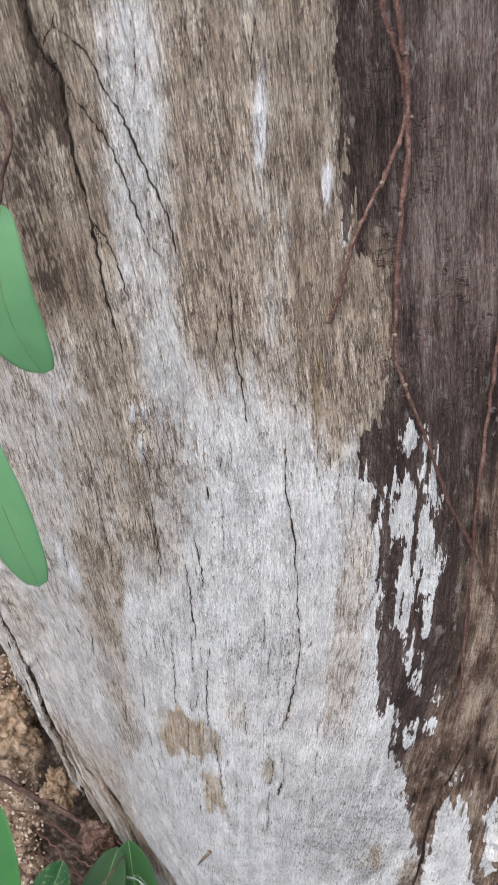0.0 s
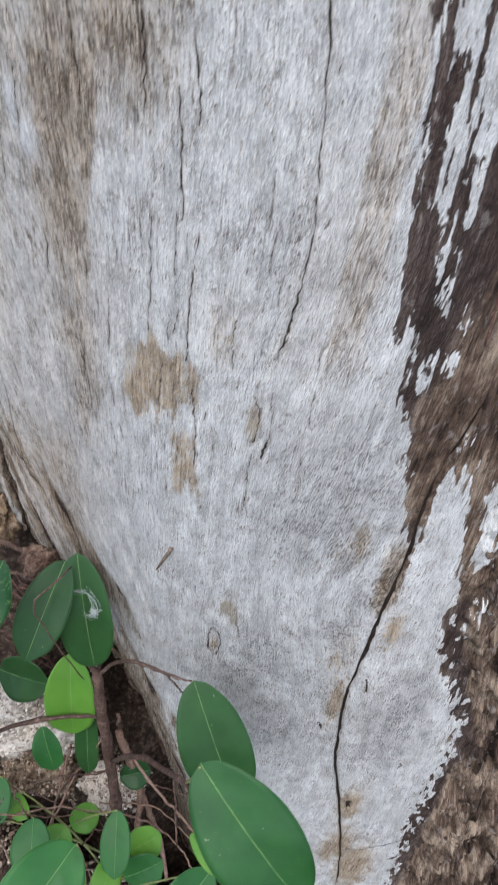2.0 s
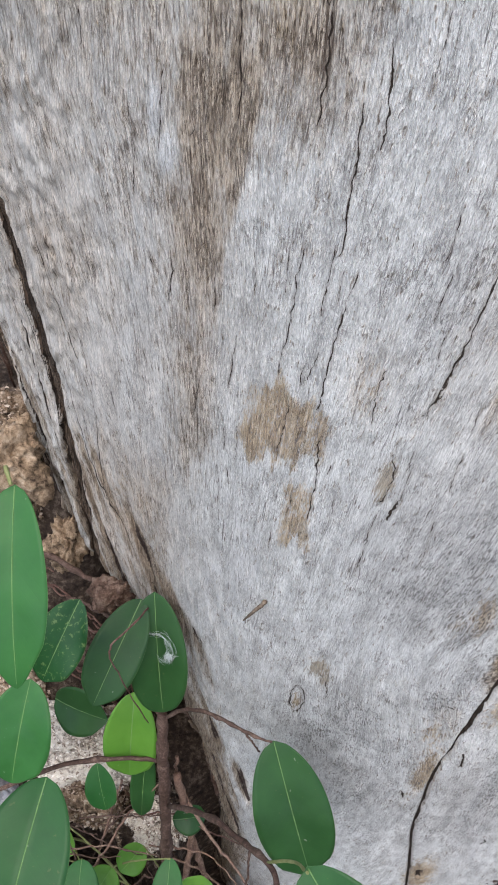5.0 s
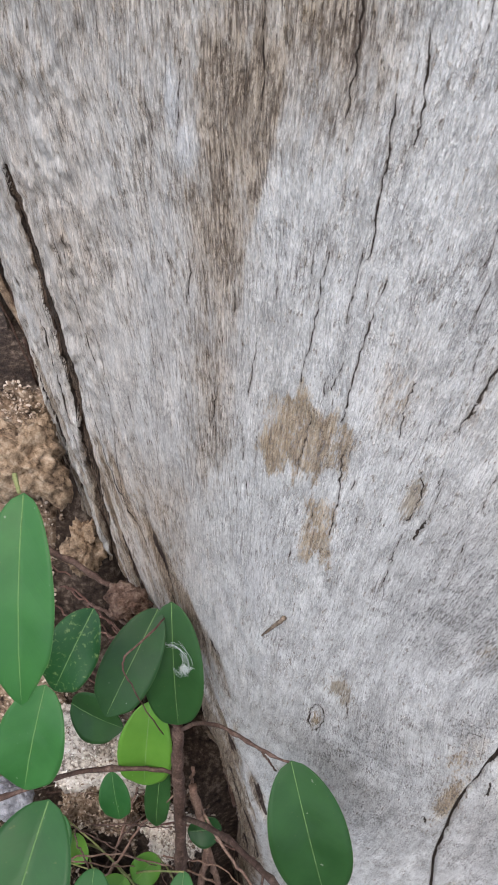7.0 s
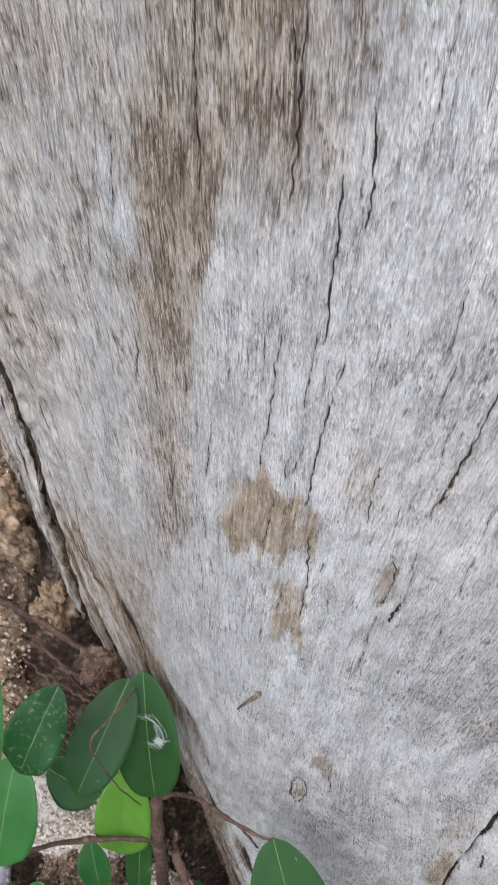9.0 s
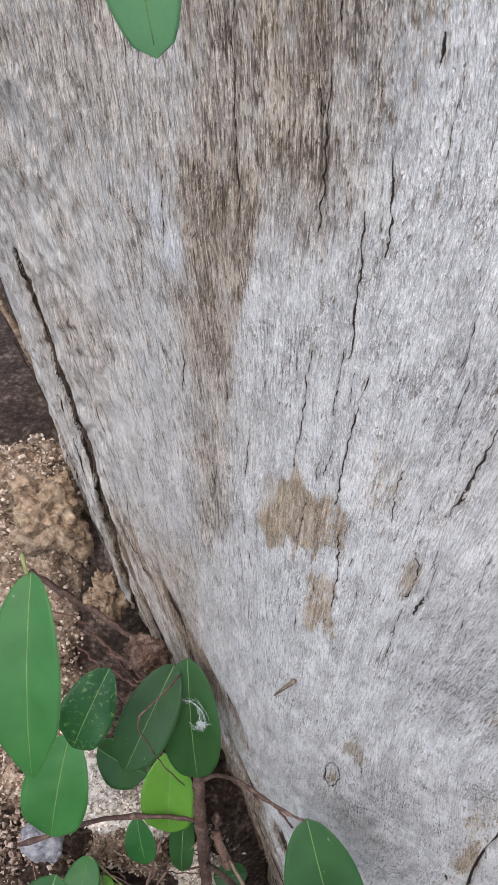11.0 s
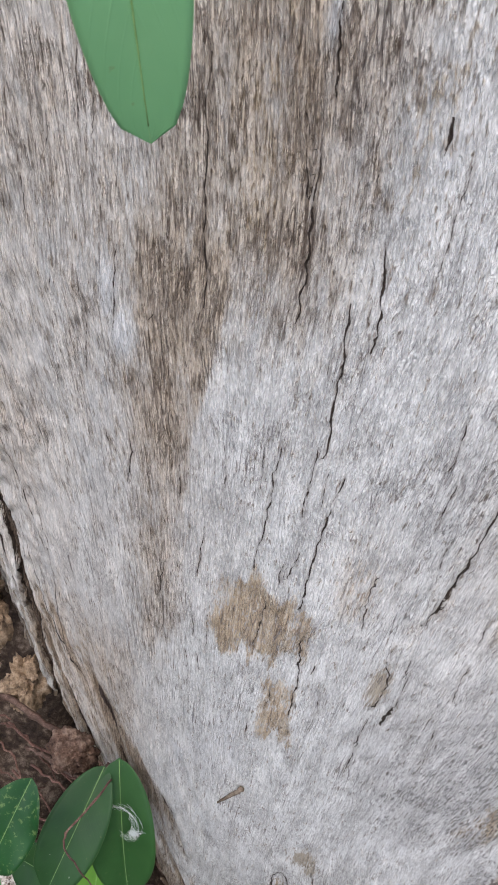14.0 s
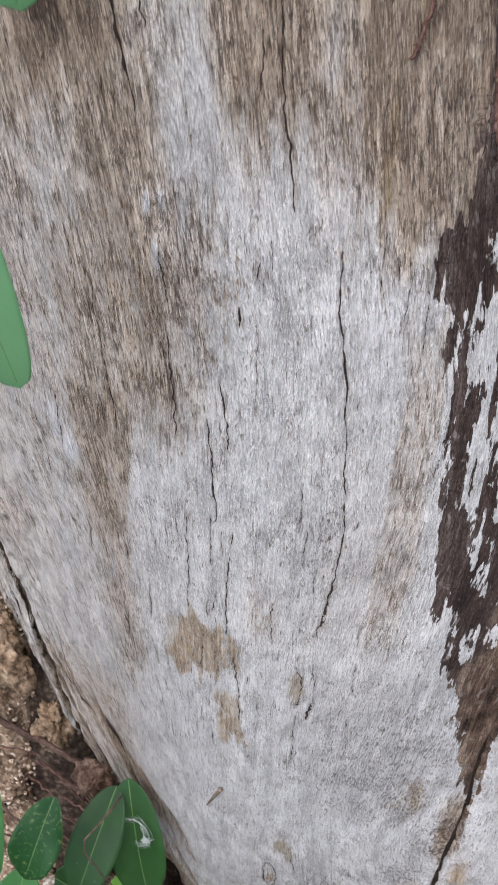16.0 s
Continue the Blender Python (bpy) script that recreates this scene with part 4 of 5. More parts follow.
Y = Y + 0.002 * blob(0.0215, 0.586, 0.0015, 0.004)
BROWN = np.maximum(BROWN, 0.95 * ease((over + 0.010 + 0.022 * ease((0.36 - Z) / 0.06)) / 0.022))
# edge that curves away: dirt and its shading, both put into the brown
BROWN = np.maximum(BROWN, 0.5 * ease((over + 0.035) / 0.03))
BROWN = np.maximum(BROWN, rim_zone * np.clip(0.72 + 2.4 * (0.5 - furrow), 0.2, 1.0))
Y = Y - 0.012 * rim_zone * (furrow - 0.5)
Y = Y - 0.006 * ease((0.01 - X) / 0.07) * ease((0.56 - Z) / 0.12) * ease((0.0 - over) / 0.02) * (rough_noise(X * 75 + Z * 24, Z * 5, 97, 3) - 0.5)
# the deepest furrows are darkened in colour as well as sunk
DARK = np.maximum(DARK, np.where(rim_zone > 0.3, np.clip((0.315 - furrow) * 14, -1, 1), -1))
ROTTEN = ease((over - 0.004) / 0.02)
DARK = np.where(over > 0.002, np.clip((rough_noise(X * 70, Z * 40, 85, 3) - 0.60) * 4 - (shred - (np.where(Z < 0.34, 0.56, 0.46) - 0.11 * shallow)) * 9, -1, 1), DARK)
# clefts on the flank: coloured near black as well as recessed
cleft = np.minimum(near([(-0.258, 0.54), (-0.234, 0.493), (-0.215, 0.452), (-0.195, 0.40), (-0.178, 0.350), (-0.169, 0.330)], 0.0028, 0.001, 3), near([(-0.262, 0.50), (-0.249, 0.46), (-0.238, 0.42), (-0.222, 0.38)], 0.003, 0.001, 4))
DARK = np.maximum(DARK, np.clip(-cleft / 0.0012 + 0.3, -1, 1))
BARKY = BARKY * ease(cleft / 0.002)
Y = Y + 0.012 * ease(0.5 - cleft / 0.003)

tree = tagged(new("tree_trunk"), "broad weathered grey tree trunk, silvery wood and dark bark", "tree trunk")
bare = sheet("bare_wood", np.stack([X, Y, Z], -1), WOOD)
bare.parent = tree
tagged(bare, "silvery cracked bare wood with brown stains and dark bark")
me = bare.data
S_ARC = np.concatenate([np.zeros((len(ZS), 1)), np.cumsum(np.hypot(DX, np.gradient(front(X, Z), axis=1)[:, 1:]), 1)], 1)
loops = np.empty(len(me.loops), dtype=np.int32)
me.loops.foreach_get("vertex_index", loops)
wander = 0.010 * (rough_noise(X * 14, Z * 5, 41) - 0.5)
S_ARC = S_ARC - S_ARC[:, [int(-X0 / DX)]]
flow = 0.15 * np.maximum(Z - 0.76, 0) ** 2 / (np.maximum(Z - 0.76, 0) + 0.05) + 0.24 * ease((-0.02 - X) / 0.12) * np.minimum(Z - 0.74, 0) - 0.10 * ease((X + 0.02) / 0.08) * np.minimum(Z - 0.72, 0) * ease((Z - 0.3) / 0.2) * (1 - 0.8 * ease((X - 0.095) / 0.05))
uvs = np.stack([(S_ARC + wander + flow).reshape(-1), Z.reshape(-1)], -1)
me.uv_layers.new(name="grain").data.foreach_set("uv", uvs[loops].reshape(-1).astype(np.float32))
for name, chans in (("stain_shade_a", (BROWN, DARK * 0.5 + 0.5, OCHRE, BLACKEN)), ("stain_c", (SPLIT, GAP, GROOVE, BLUSH)), ("stain_b", (np.maximum(BARKY, ROTTEN), PALE, GREEN, GRIME))):
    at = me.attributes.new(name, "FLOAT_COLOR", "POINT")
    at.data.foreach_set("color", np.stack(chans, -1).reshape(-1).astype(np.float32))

# the rest of the trunk: its back and upper length
def ring(z, n_front=40, n_back=40, lift=0.004):
    zz = min(z, 1.12)
    xs = np.linspace(-0.352, 0.332, n_front)
    f = front(np.maximum(xs, -0.27), np.full_like(xs, zz)) + 1.2 * np.maximum(-0.27 - xs, 0) + lift
    a = np.linspace(0, math.pi, n_back + 2)[1:-1]
    y1, y0 = f[-1], f[0]
    xb = -0.01 + 0.342 * np.cos(a) * (1 + 0.12 * np.sin(a))
    yb = y1 + (y0 - y1) * (1 - np.cos(a)) / 2 + 0.42 * np.sin(a)
    p = np.concatenate([np.stack([xs, f], -1), np.stack([xb, yb], -1)])
    shrink = 1 - 0.10 * max(0, z - 1.12)
    return (p - (0.035, 0.5)) * shrink + (0.035, 0.5)


def trunk_tube(name, zs, rings_of, seed):
    rows = []
    for z in zs:
        p = rings_of(z)
        t = np.arange(len(p))
        bump = 0.012 * (rough_noise(t * 0.5, np.full(len(p), z * 9.0), seed) - 0.5)
        d = p - (0.035, 0.5)
        p = p + d / np.linalg.norm(d, axis=1)[:, None] * bump[:, None]
        rows.append(np.column_stack([p, np.full(len(p), z)]))
    return np.array(rows)


upper = sheet("upper_trunk", trunk_tube("u", np.linspace(1.125, 2.6, 40), ring, 51), BACKBARK, closed=True)
upper.parent = tree
back_rows = trunk_tube("b", np.linspace(-0.24, 1.16, 50), lambda z: ring(z)[38:], 52)
back = sheet("trunk_back", back_rows, BACKBARK)
back.parent = tree
cap = bmesh.new()
cap.faces.new([cap.verts.new((*p, 2.6)) for p in ring(2.6)])
part("broken_top", cap, BACKBARK, tree, smooth=False)

# ---- ground ----
HOLLOWS = ((-0.165, 0.288, 0.028, 0.018, 0.10), (-0.135, 0.275, 0.040, 0.020, 0.10), (-0.030, 0.268, 0.030, 0.040, 0.24), (-0.19, 0.30, 0.02, 0.02, 0.05), (0.0, 0.315, 0.05, 0.05, 0.40), (-0.125, 0.262, 0.028, 0.022, 0.12))


def ground_z(x, y):
    h = 0.015 * (rough_noise(x * 9, y * 9, 61, 3) - 0.5)
    bank = ease((-0.10 - x) / 0.10) * (0.06 + 0.30 * ease((y - 0.33) / 0.17)) * ease((x + 0.95) / 0.3) * ease((1.5 - y) / 0.5)
    for px, py, wx, wy, deep in HOLLOWS:
        h = h - deep * np.exp(-((x - px) / wx) ** 2 - ((y - py) / wy) ** 2)
    dip = 0.20 * ease((x + 0.03) / 0.14) * ease((2.5 - x) / 1.8) * ease((2.2 - np.abs(y - 0.3)) / 1.7)
    return h + bank * ease((y - 0.10) / 0.15) - dip


gx = np.concatenate([[-60, -25, -10, -4, -2, -1.2], np.arange(-0.8, 0.8, 0.012), [1.2, 2, 4, 10, 25, 60]])
gy = np.concatenate([[-60, -25, -10, -4, -2, -1, -0.5], np.arange(-0.2, 1.0, 0.012), [1.5, 2, 4, 10, 25, 60]])
GX, GY = np.meshgrid(gx, gy)
ground = sheet("ground", np.stack([GX, GY, ground_z(GX, GY)], -1), SOIL)
tagged(ground, "dark forest soil with crumbs of bark", "ground", kind="structure")

# rotting root that rises beside the trunk's foot
rx, rz = np.meshgrid(np.arange(-0.50, -0.10, 0.0035), np.arange(0.0, 1.0, 0.0085))
heap = rough_noise(rx * 26, rz * 22, 71, 4)
root_y = 0.29 + 0.26 * rz
root_z = 0.03 + 0.40 * ease(rz * 1.15) + 0.055 * (heap - 0.5) + 0.03 * (rough_noise(rx * 80, rz * 60, 73, 3) - 0.5)
root_y = root_y + 0.03 * (rough_noise(rx * 40, rz * 30, 75, 3) - 0.5)
root_z = root_z * ease((rx + 0.50) / 0.12) * (1 - ease((rz - 0.78) / 0.22)) - 0.04 * ease((-0.40 - rx) / 0.1)
root_z = root_z - 0.20 * ease((rx + 0.135) / 0.03) - 0.22 * ease((rx + 0.25) / 0.05) * ease((rz - 0.25) / 0.25)
rot = tagged(new("rotten_root"), "crumbling brown rotten root beside the trunk's foot", "root")
core = sheet("decayed_wood", np.stack([rx, root_y, root_z], -1), ROT)
core.parent = rot
rng = random.Random(77)
for n in range(34):
    x0, z0 = rng.uniform(-0.31, -0.20), rng.uniform(0.40, 0.66)
    y0 = float(front(np.array(max(x0, -0.27)), np.array(z0))) + rng.uniform(0.045, 0.085)
    ln, r = rng.uniform(0.05, 0.16), rng.uniform(0.0012, 0.0045)
    pts = [(x0, y0, z0), (x0 + ln * 0.12 + rng.gauss(0, 0.003), y0 + rng.gauss(0, 0.004), z0 - ln * 0.5), (x0 + ln * 0.28, y0 + rng.gauss(0.004, 0.006), z0 - ln)]
    part("splinter", tube(pts, r * 0.5, r, 12, 6, 0.3, 0.0012, 300 + n), rng.choice((STEM, TWIG, ROT)), rot)
# torn fibres along the wood's foot
for n in range(70):
    z0 = rng.uniform(0.12, 0.33) if n < 46 else rng.uniform(0.42, 0.68)
    x0 = float(np.interp(z0, ZS, foot[:, 0])) - rng.uniform(0.0, 0.035)
    ln, r = rng.uniform(0.03, 0.09), rng.uniform(0.0007, 0.0026)
    pts = []
    for q in (0.0, 0.5, 1.0):
        xq, zq = x0 + (0.22 * ln * q if n >= 46 else 0.26 * ln * q) + rng.gauss(0, 0.001), z0 - ln * q
        pts.append((xq, float(Y[int((zq + 0.24) / DZ), int((xq - X0) / DX)]) - rng.uniform(-0.001, 0.004), zq))
    part("splinter", tube(pts, r * 0.6, r, 10, 6, 0.3, 0.0009, 500 + n), rng.choice((STEM, TWIG, ROT, CHUNK)), rot)
for n in range(16):
    x0, y0 = rng.uniform(-0.25, -0.12), rng.uniform(0.33, 0.40)
    z0 = 0.30 + rng.uniform(-0.10, 0.06)
    pts = [(x0 - 0.03, y0 + 0.02, z0 + rng.uniform(-0.02, 0.02)), (x0, y0, z0 + rng.uniform(0, 0.012)), (x0 + rng.uniform(0.01, 0.05), y0 - rng.uniform(0, 0.02), z0 - rng.uniform(0.0, 0.05))]
    part("fine_root", tube(pts, 0.0011, 0.0006, 14, 5, 0.2, 0.0016, 400 + n), VINE, rot)


def lump(name, centre, radii, material, label, seed, rough=0.35, parent=None):
    """An uneven knob of decayed wood or stone."""
    bm = bmesh.new()
    bmesh.ops.create_icosphere(bm, subdivisions=5, radius=1.0)
    for v in bm.verts:
        p = v.co.copy()
        k = 1 + rough * noise.noise(p * 1.3 + Vector((seed, 0, 0))) + rough * 0.5 * noise.noise(p * 3.5 + Vector((0, seed, 0))) + rough * 0.3 * noise.noise(p * 9 + Vector((0, 0, seed))) + rough * 0.2 * noise.noise(p * 20)
        v.co = Vector((p.x * radii[0], p.y * radii[1], p.z * radii[2])) * k + Vector(centre)
    return part(name, bm, material, parent, label)


lump("chunk", (-0.231, 0.41, 0.429), (0.028, 0.022, 0.034), CHUNK, "tan crumbling chunk of rotten wood", 3, 0.6, rot)
lump("chunk", (-0.19, 0.4, 0.349), (0.013, 0.013, 0.026), CHUNK, "tan crumbling chunk of rotten wood", 5, 0.7, rot)
lump("knob", (-0.137, 0.345, 0.366), (0.015, 0.014, 0.009), KNOB, "reddish brown knob of decayed wood", 7, 0.6, rot)
lump("crumb_bank", (-0.170, 0.335, 0.122), (0.060, 0.028, 0.055), PALEROT, "pale bank of crumbled wood", 9, 0.45, rot)
lump("crumb_bank", (-0.083, 0.3, 0.04), (0.026, 0.022, 0.024), PALEROT, "pale bank of crumbled wood", 13, 0.6, rot)
tagged(lump("stone", (-0.240, 0.285, 0.090), (0.021, 0.018, 0.026), STONE, "", 21, 0.25), "grey half-buried stone among the litter", "stone")


def flakes(name, n, where, size, material, label, seed, flat=0.25, chunky=True):
    """Many small broken bits, each its own island."""
    rng = random.Random(seed)
    verts, faces = [], []
    for _ in range(n):
        c = Vector(where(rng))
        s = size[0] + (size[1] - size[0]) * rng.random() ** 2.2
        m = Euler((rng.gauss(0, flat) + 0.5, rng.gauss(0, flat), rng.uniform(0, 6.3))).to_matrix()
        el, th = rng.uniform(0.35, 0.9), rng.uniform(0.25, 0.7) if chunky else 0.12
        k = rng.choice((4, 5, 6))
        low = [Vector((math.cos(a) * s * rng.uniform(0.6, 1.2), math.sin(a) * s * el * rng.uniform(0.6, 1.2), rng.uniform(-0.3, 0.1) * s * th))
               for a in [2 * math.pi * (q + rng.uniform(-0.2, 0.2)) / k for q in range(k)]]
        top = [Vector((v.x * rng.uniform(0.4, 0.9), v.y * rng.uniform(0.4, 0.9), s * th * rng.uniform(0.5, 1.2))) for v in low]
        b = len(verts)
        verts += [tuple(c + m @ v) for v in low + top]
        faces.append(tuple(range(b + k, b + 2 * k)))
        faces += [(b + q, b + (q + 1) % k, b + k + (q + 1) % k, b + k + q) for q in range(k)]
        faces.append(tuple(range(b + k - 1, b - 1, -1)))
    me = bpy.data.meshes.new(name)
    me.from_pydata(verts, [], faces)
    me.materials.append(material)
    ob = new(name, me)
    return tagged(ob, label, kind="stuff")


def on_root(rng):
    u, v = rng.uniform(-0.36, -0.12), rng.random() * 0.85
    i = min(int(v / 0.0085), root_z.shape[0] - 1)
    j = min(int((u + 0.50) / 0.0035), root_z.shape[1] - 1)
    return (u, root_y[i, j] - 0.002, root_z[i, j] + 0.003)


def on_ground(rng):
    while True:
        x, y = rng.uniform(-0.30, 0.03), rng.uniform(0.12, 0.36)
        if float(rough_noise(np.array(x * 34), np.array(y * 34), 45, 2)) < 0.44 and rng.random() < 0.85:
            continue
        if all(rng.random() > 4.0 * math.exp(-((x - px) / wx) ** 2 - ((y - py) / wy) ** 2) for px, py, wx, wy, _ in HOLLOWS):
            break
    return (x, y, float(ground_z(np.array(x), np.array(y))) + rng.uniform(0.002, 0.02))


tagged(flakes("wood_crumbs", 26000, on_root, (0.0005, 0.0030), CRUMB, "pale crumbs of rotten wood on the root", 5), category="debris")
def on_bank(rng):
    ob = rng.choice(BANKS)
    while True:
        v = ob.data.vertices[rng.randrange(len(ob.data.vertices))]
        if v.normal.z - v.normal.y > 0.1:
            return v.co + v.normal * 0.0005


BANKS = [ob for ob in rot.children if ob.name.startswith("crumb_bank")]
tagged(flakes("pale_crumbs", 5600, on_bank, (0.0005, 0.0026), PALECRUMB, "pale loose crumbs of wood on the bank", 15), category="debris")
tagged(flakes("leaf_litter", 12000, on_ground, (0.0006, 0.0042), LITTER, "dry pale leaf litter and bark bits on the soil", 6), category="litter")


rng = random.Random(12)
for n in range(64):
    x, y = rng.uniform(-0.30, 0.03), rng.uniform(0.12, 0.33)
    a, ln = rng.uniform(0, 6.3), rng.uniform(0.02, 0.10)
    z = float(ground_z(np.array(x), np.array(y))) + rng.uniform(0.006, 0.03)
    d = Vector((math.cos(a), math.sin(a), rng.uniform(-0.15, 0.3))) * ln
    c = Vector((x, y, z))
    r = rng.uniform(0.0005, 0.0014)
    ob = part("fallen_twig", tube([c - d * 0.5, c + Vector((0, 0, rng.uniform(-0.004, 0.006))), c + d * 0.5], r, r * 0.6, 10, 6, 0.2, 0.0008, n), rng.choice((STEM, ROOTBARK, TWIG)))
    tagged(ob, "thin dry twig lying in the litter", "twig", "fallen twigs in the litter")


def on_crust(rng):
    while True:
        x, z = rng.uniform(0.15, 0.32), rng.uniform(-0.15, 0.58)
        i, j = int((z + 0.24) / DZ), int((x - X0) / DX)
        if CRUST[i, j] > 0.5:
            return (x, Y[i, j] - 0.001, z)


tagged(flakes("bark_chips", 420, on_crust, (0.0005, 0.0034), CHIP, "flaking chips of brown bark on the trunk's foot", 8, flat=0.6), category="bark")


# ---- the sapling at the foot ----
sapling = tagged(new("sapling"), "young fig-like sapling with glossy oval leaves at the trunk's foot", "sapling")
sapling.location = (-0.061, 0.237, 0)
SAP0 = Matrix.Translation((0.061, -0.237, 0))


def sap_part(name, bm, material, label=""):
    bm.transform(SAP0)
    return part(name, bm, material, sapling, label)


sap_part("stem", tube([(-0.086, 0.290, 0.293), (-0.083, 0.280, 0.247), (-0.075, 0.268, 0.160), (-0.069, 0.256, 0.080), (-0.061, 0.237, -0.02)], 0.0042, 0.0062, 30, 10, 0.25, 0.0004, 1), STEM, "woody brown main stem")
for pts, r0, r1, seed in [
        ([(-0.086, 0.290, 0.287), (-0.101, 0.298, 0.306), (-0.113, 0.305, 0.326), (-0.123, 0.310, 0.349), (-0.119, 0.315, 0.370), (-0.110, 0.330, 0.383)], 0.0022, 0.0012, 2),
        ([(-0.082, 0.278, 0.234), (-0.095, 0.279, 0.234), (-0.130, 0.275, 0.233), (-0.168, 0.270, 0.218), (-0.210, 0.265, 0.179), (-0.242, 0.260, 0.153)], 0.0019, 0.0022, 3),
        ([(-0.073, 0.268, 0.173), (-0.042, 0.219, 0.294), (-0.019, 0.194, 0.329), (-0.004, 0.171, 0.365), (0.003, 0.155, 0.371), (0.008, 0.133, 0.376)], 0.0022, 0.0015, 4),
        ([(-0.085, 0.290, 0.287), (-0.065, 0.280, 0.327), (-0.042, 0.262, 0.354), (-0.026, 0.252, 0.361), (-0.006, 0.245, 0.365)], 0.0018, 0.0009, 5),
        ([(-0.026, 0.252, 0.361), (-0.018, 0.249, 0.352), (-0.012, 0.247, 0.344)], 0.0009, 0.0005, 6),
        ([(-0.013, 0.186, 0.343), (-0.010, 0.181, 0.304), (-0.007, 0.169, 0.259)], 0.0009, 0.0006, 8)]:
    sap_part("branch", tube(pts, r0, r1, 22, 7, 0.35, 0.0005, seed), STEM)
sap_part("petiole", tube([(-0.004, 0.171, 0.365), (0.004, 0.155, 0.42), (0.0019, 0.1303, 0.4827)], 0.0010, 0.0008, 12, 6, 0.1, 0.0001, 9), PETIOLE, "pale green leaf stalk")
sap_part("petiole", tube([(-0.162, 0.249, 0.581), (-0.1640, 0.252, 0.584), (-0.1668, 0.2565, 0.5855)], 0.0010, 0.0012, 10, 6, 0.1, 0.0001, 19), PETIOLE, "pale green leaf stalk")
sap_part("tendril", tube([(-0.103, 0.306, 0.411), (-0.111, 0.286, 0.416), (-0.119, 0.270, 0.421), (-0.120, 0.263, 0.415), (-0.114, 0.261, 0.398), (-0.105, 0.265, 0.359), (-0.096, 0.283, 0.290)], 0.0007, 0.0004, 30, 6, 0.3, 0.0004, 23), VINE, "thin reddish dry tendril")


def sap_leaf(base, tip, width, material=None, label="", **kw):
    ob = sap_part("leaf", leaf_mesh(base, tip, width, **kw), material or LEAF_DARK, label)
    rib = midrib_mesh(base, tip)
    rib.transform(SAP0)
    part("midrib", rib, RIB, ob, "pale raised midrib")
    return ob


sap_leaf((-0.162, 0.249, 0.581), (-0.147, 0.183, 0.507), 0.036, LEAF_MID, seed=1, drip=0.12)
sap_leaf((-0.195, 0.300, 0.296), (-0.200, 0.246, 0.225), 0.055, LEAF_MID, seed=2)
sap_leaf((-0.145, 0.285, 0.439), (-0.163, 0.250, 0.392), 0.035, LEAF_BLOTCH, "blotched half-curled green leaf", seed=3, wave=0.10, fold=0.3)
sap_leaf((-0.1094, 0.3135, 0.4085), (-0.1321, 0.2560, 0.3555), 0.0375, LEAF_DARK, seed=4)
sap_leaf((-0.101, 0.315, 0.413), (-0.084, 0.272, 0.324), 0.043, LEAF_DARK, "dark green leaf with white silk on it", seed=5, drip=0.02)
sap_leaf((-0.112, 0.305, 0.287), (-0.109, 0.272, 0.206), 0.045, LEAF_YOUNG, "bright yellow-green young leaf", seed=6)
sap_leaf((-0.190, 0.330, 0.213), (-0.137, 0.310, 0.226), 0.041, LEAF_DARK, seed=7)
sap_leaf((-0.1225, 0.1500, 0.4985), (-0.127, 0.082, 0.466), 0.042, LEAF_DEEP, seed=8)
sap_leaf((-0.140, 0.285, 0.195), (-0.127, 0.262, 0.156), 0.027, LEAF_MID, seed=9)
sap_leaf((-0.098, 0.290, 0.233), (-0.096, 0.262, 0.146), 0.022, LEAF_DARK, seed=10)
sap_leaf((-0.068, 0.272, 0.130), (-0.038, 0.280, 0.130), 0.029, LEAF_DARK, seed=11)
sap_leaf((-0.004, 0.244, 0.363), (0.0365, 0.190, 0.282), 0.053, LEAF_DARK, seed=12, drip=0.06, fold=0.16)
sap_leaf((0.0019, 0.1303, 0.4827), (0.0605, 0.082, 0.434), 0.050, LEAF_DEEP, seed=13, drip=0.02, fold=0.12)
sap_leaf((0.000, 0.116, 0.433), (0.017, 0.096, 0.430), 0.008, LEAF_YOUNG, seed=14)

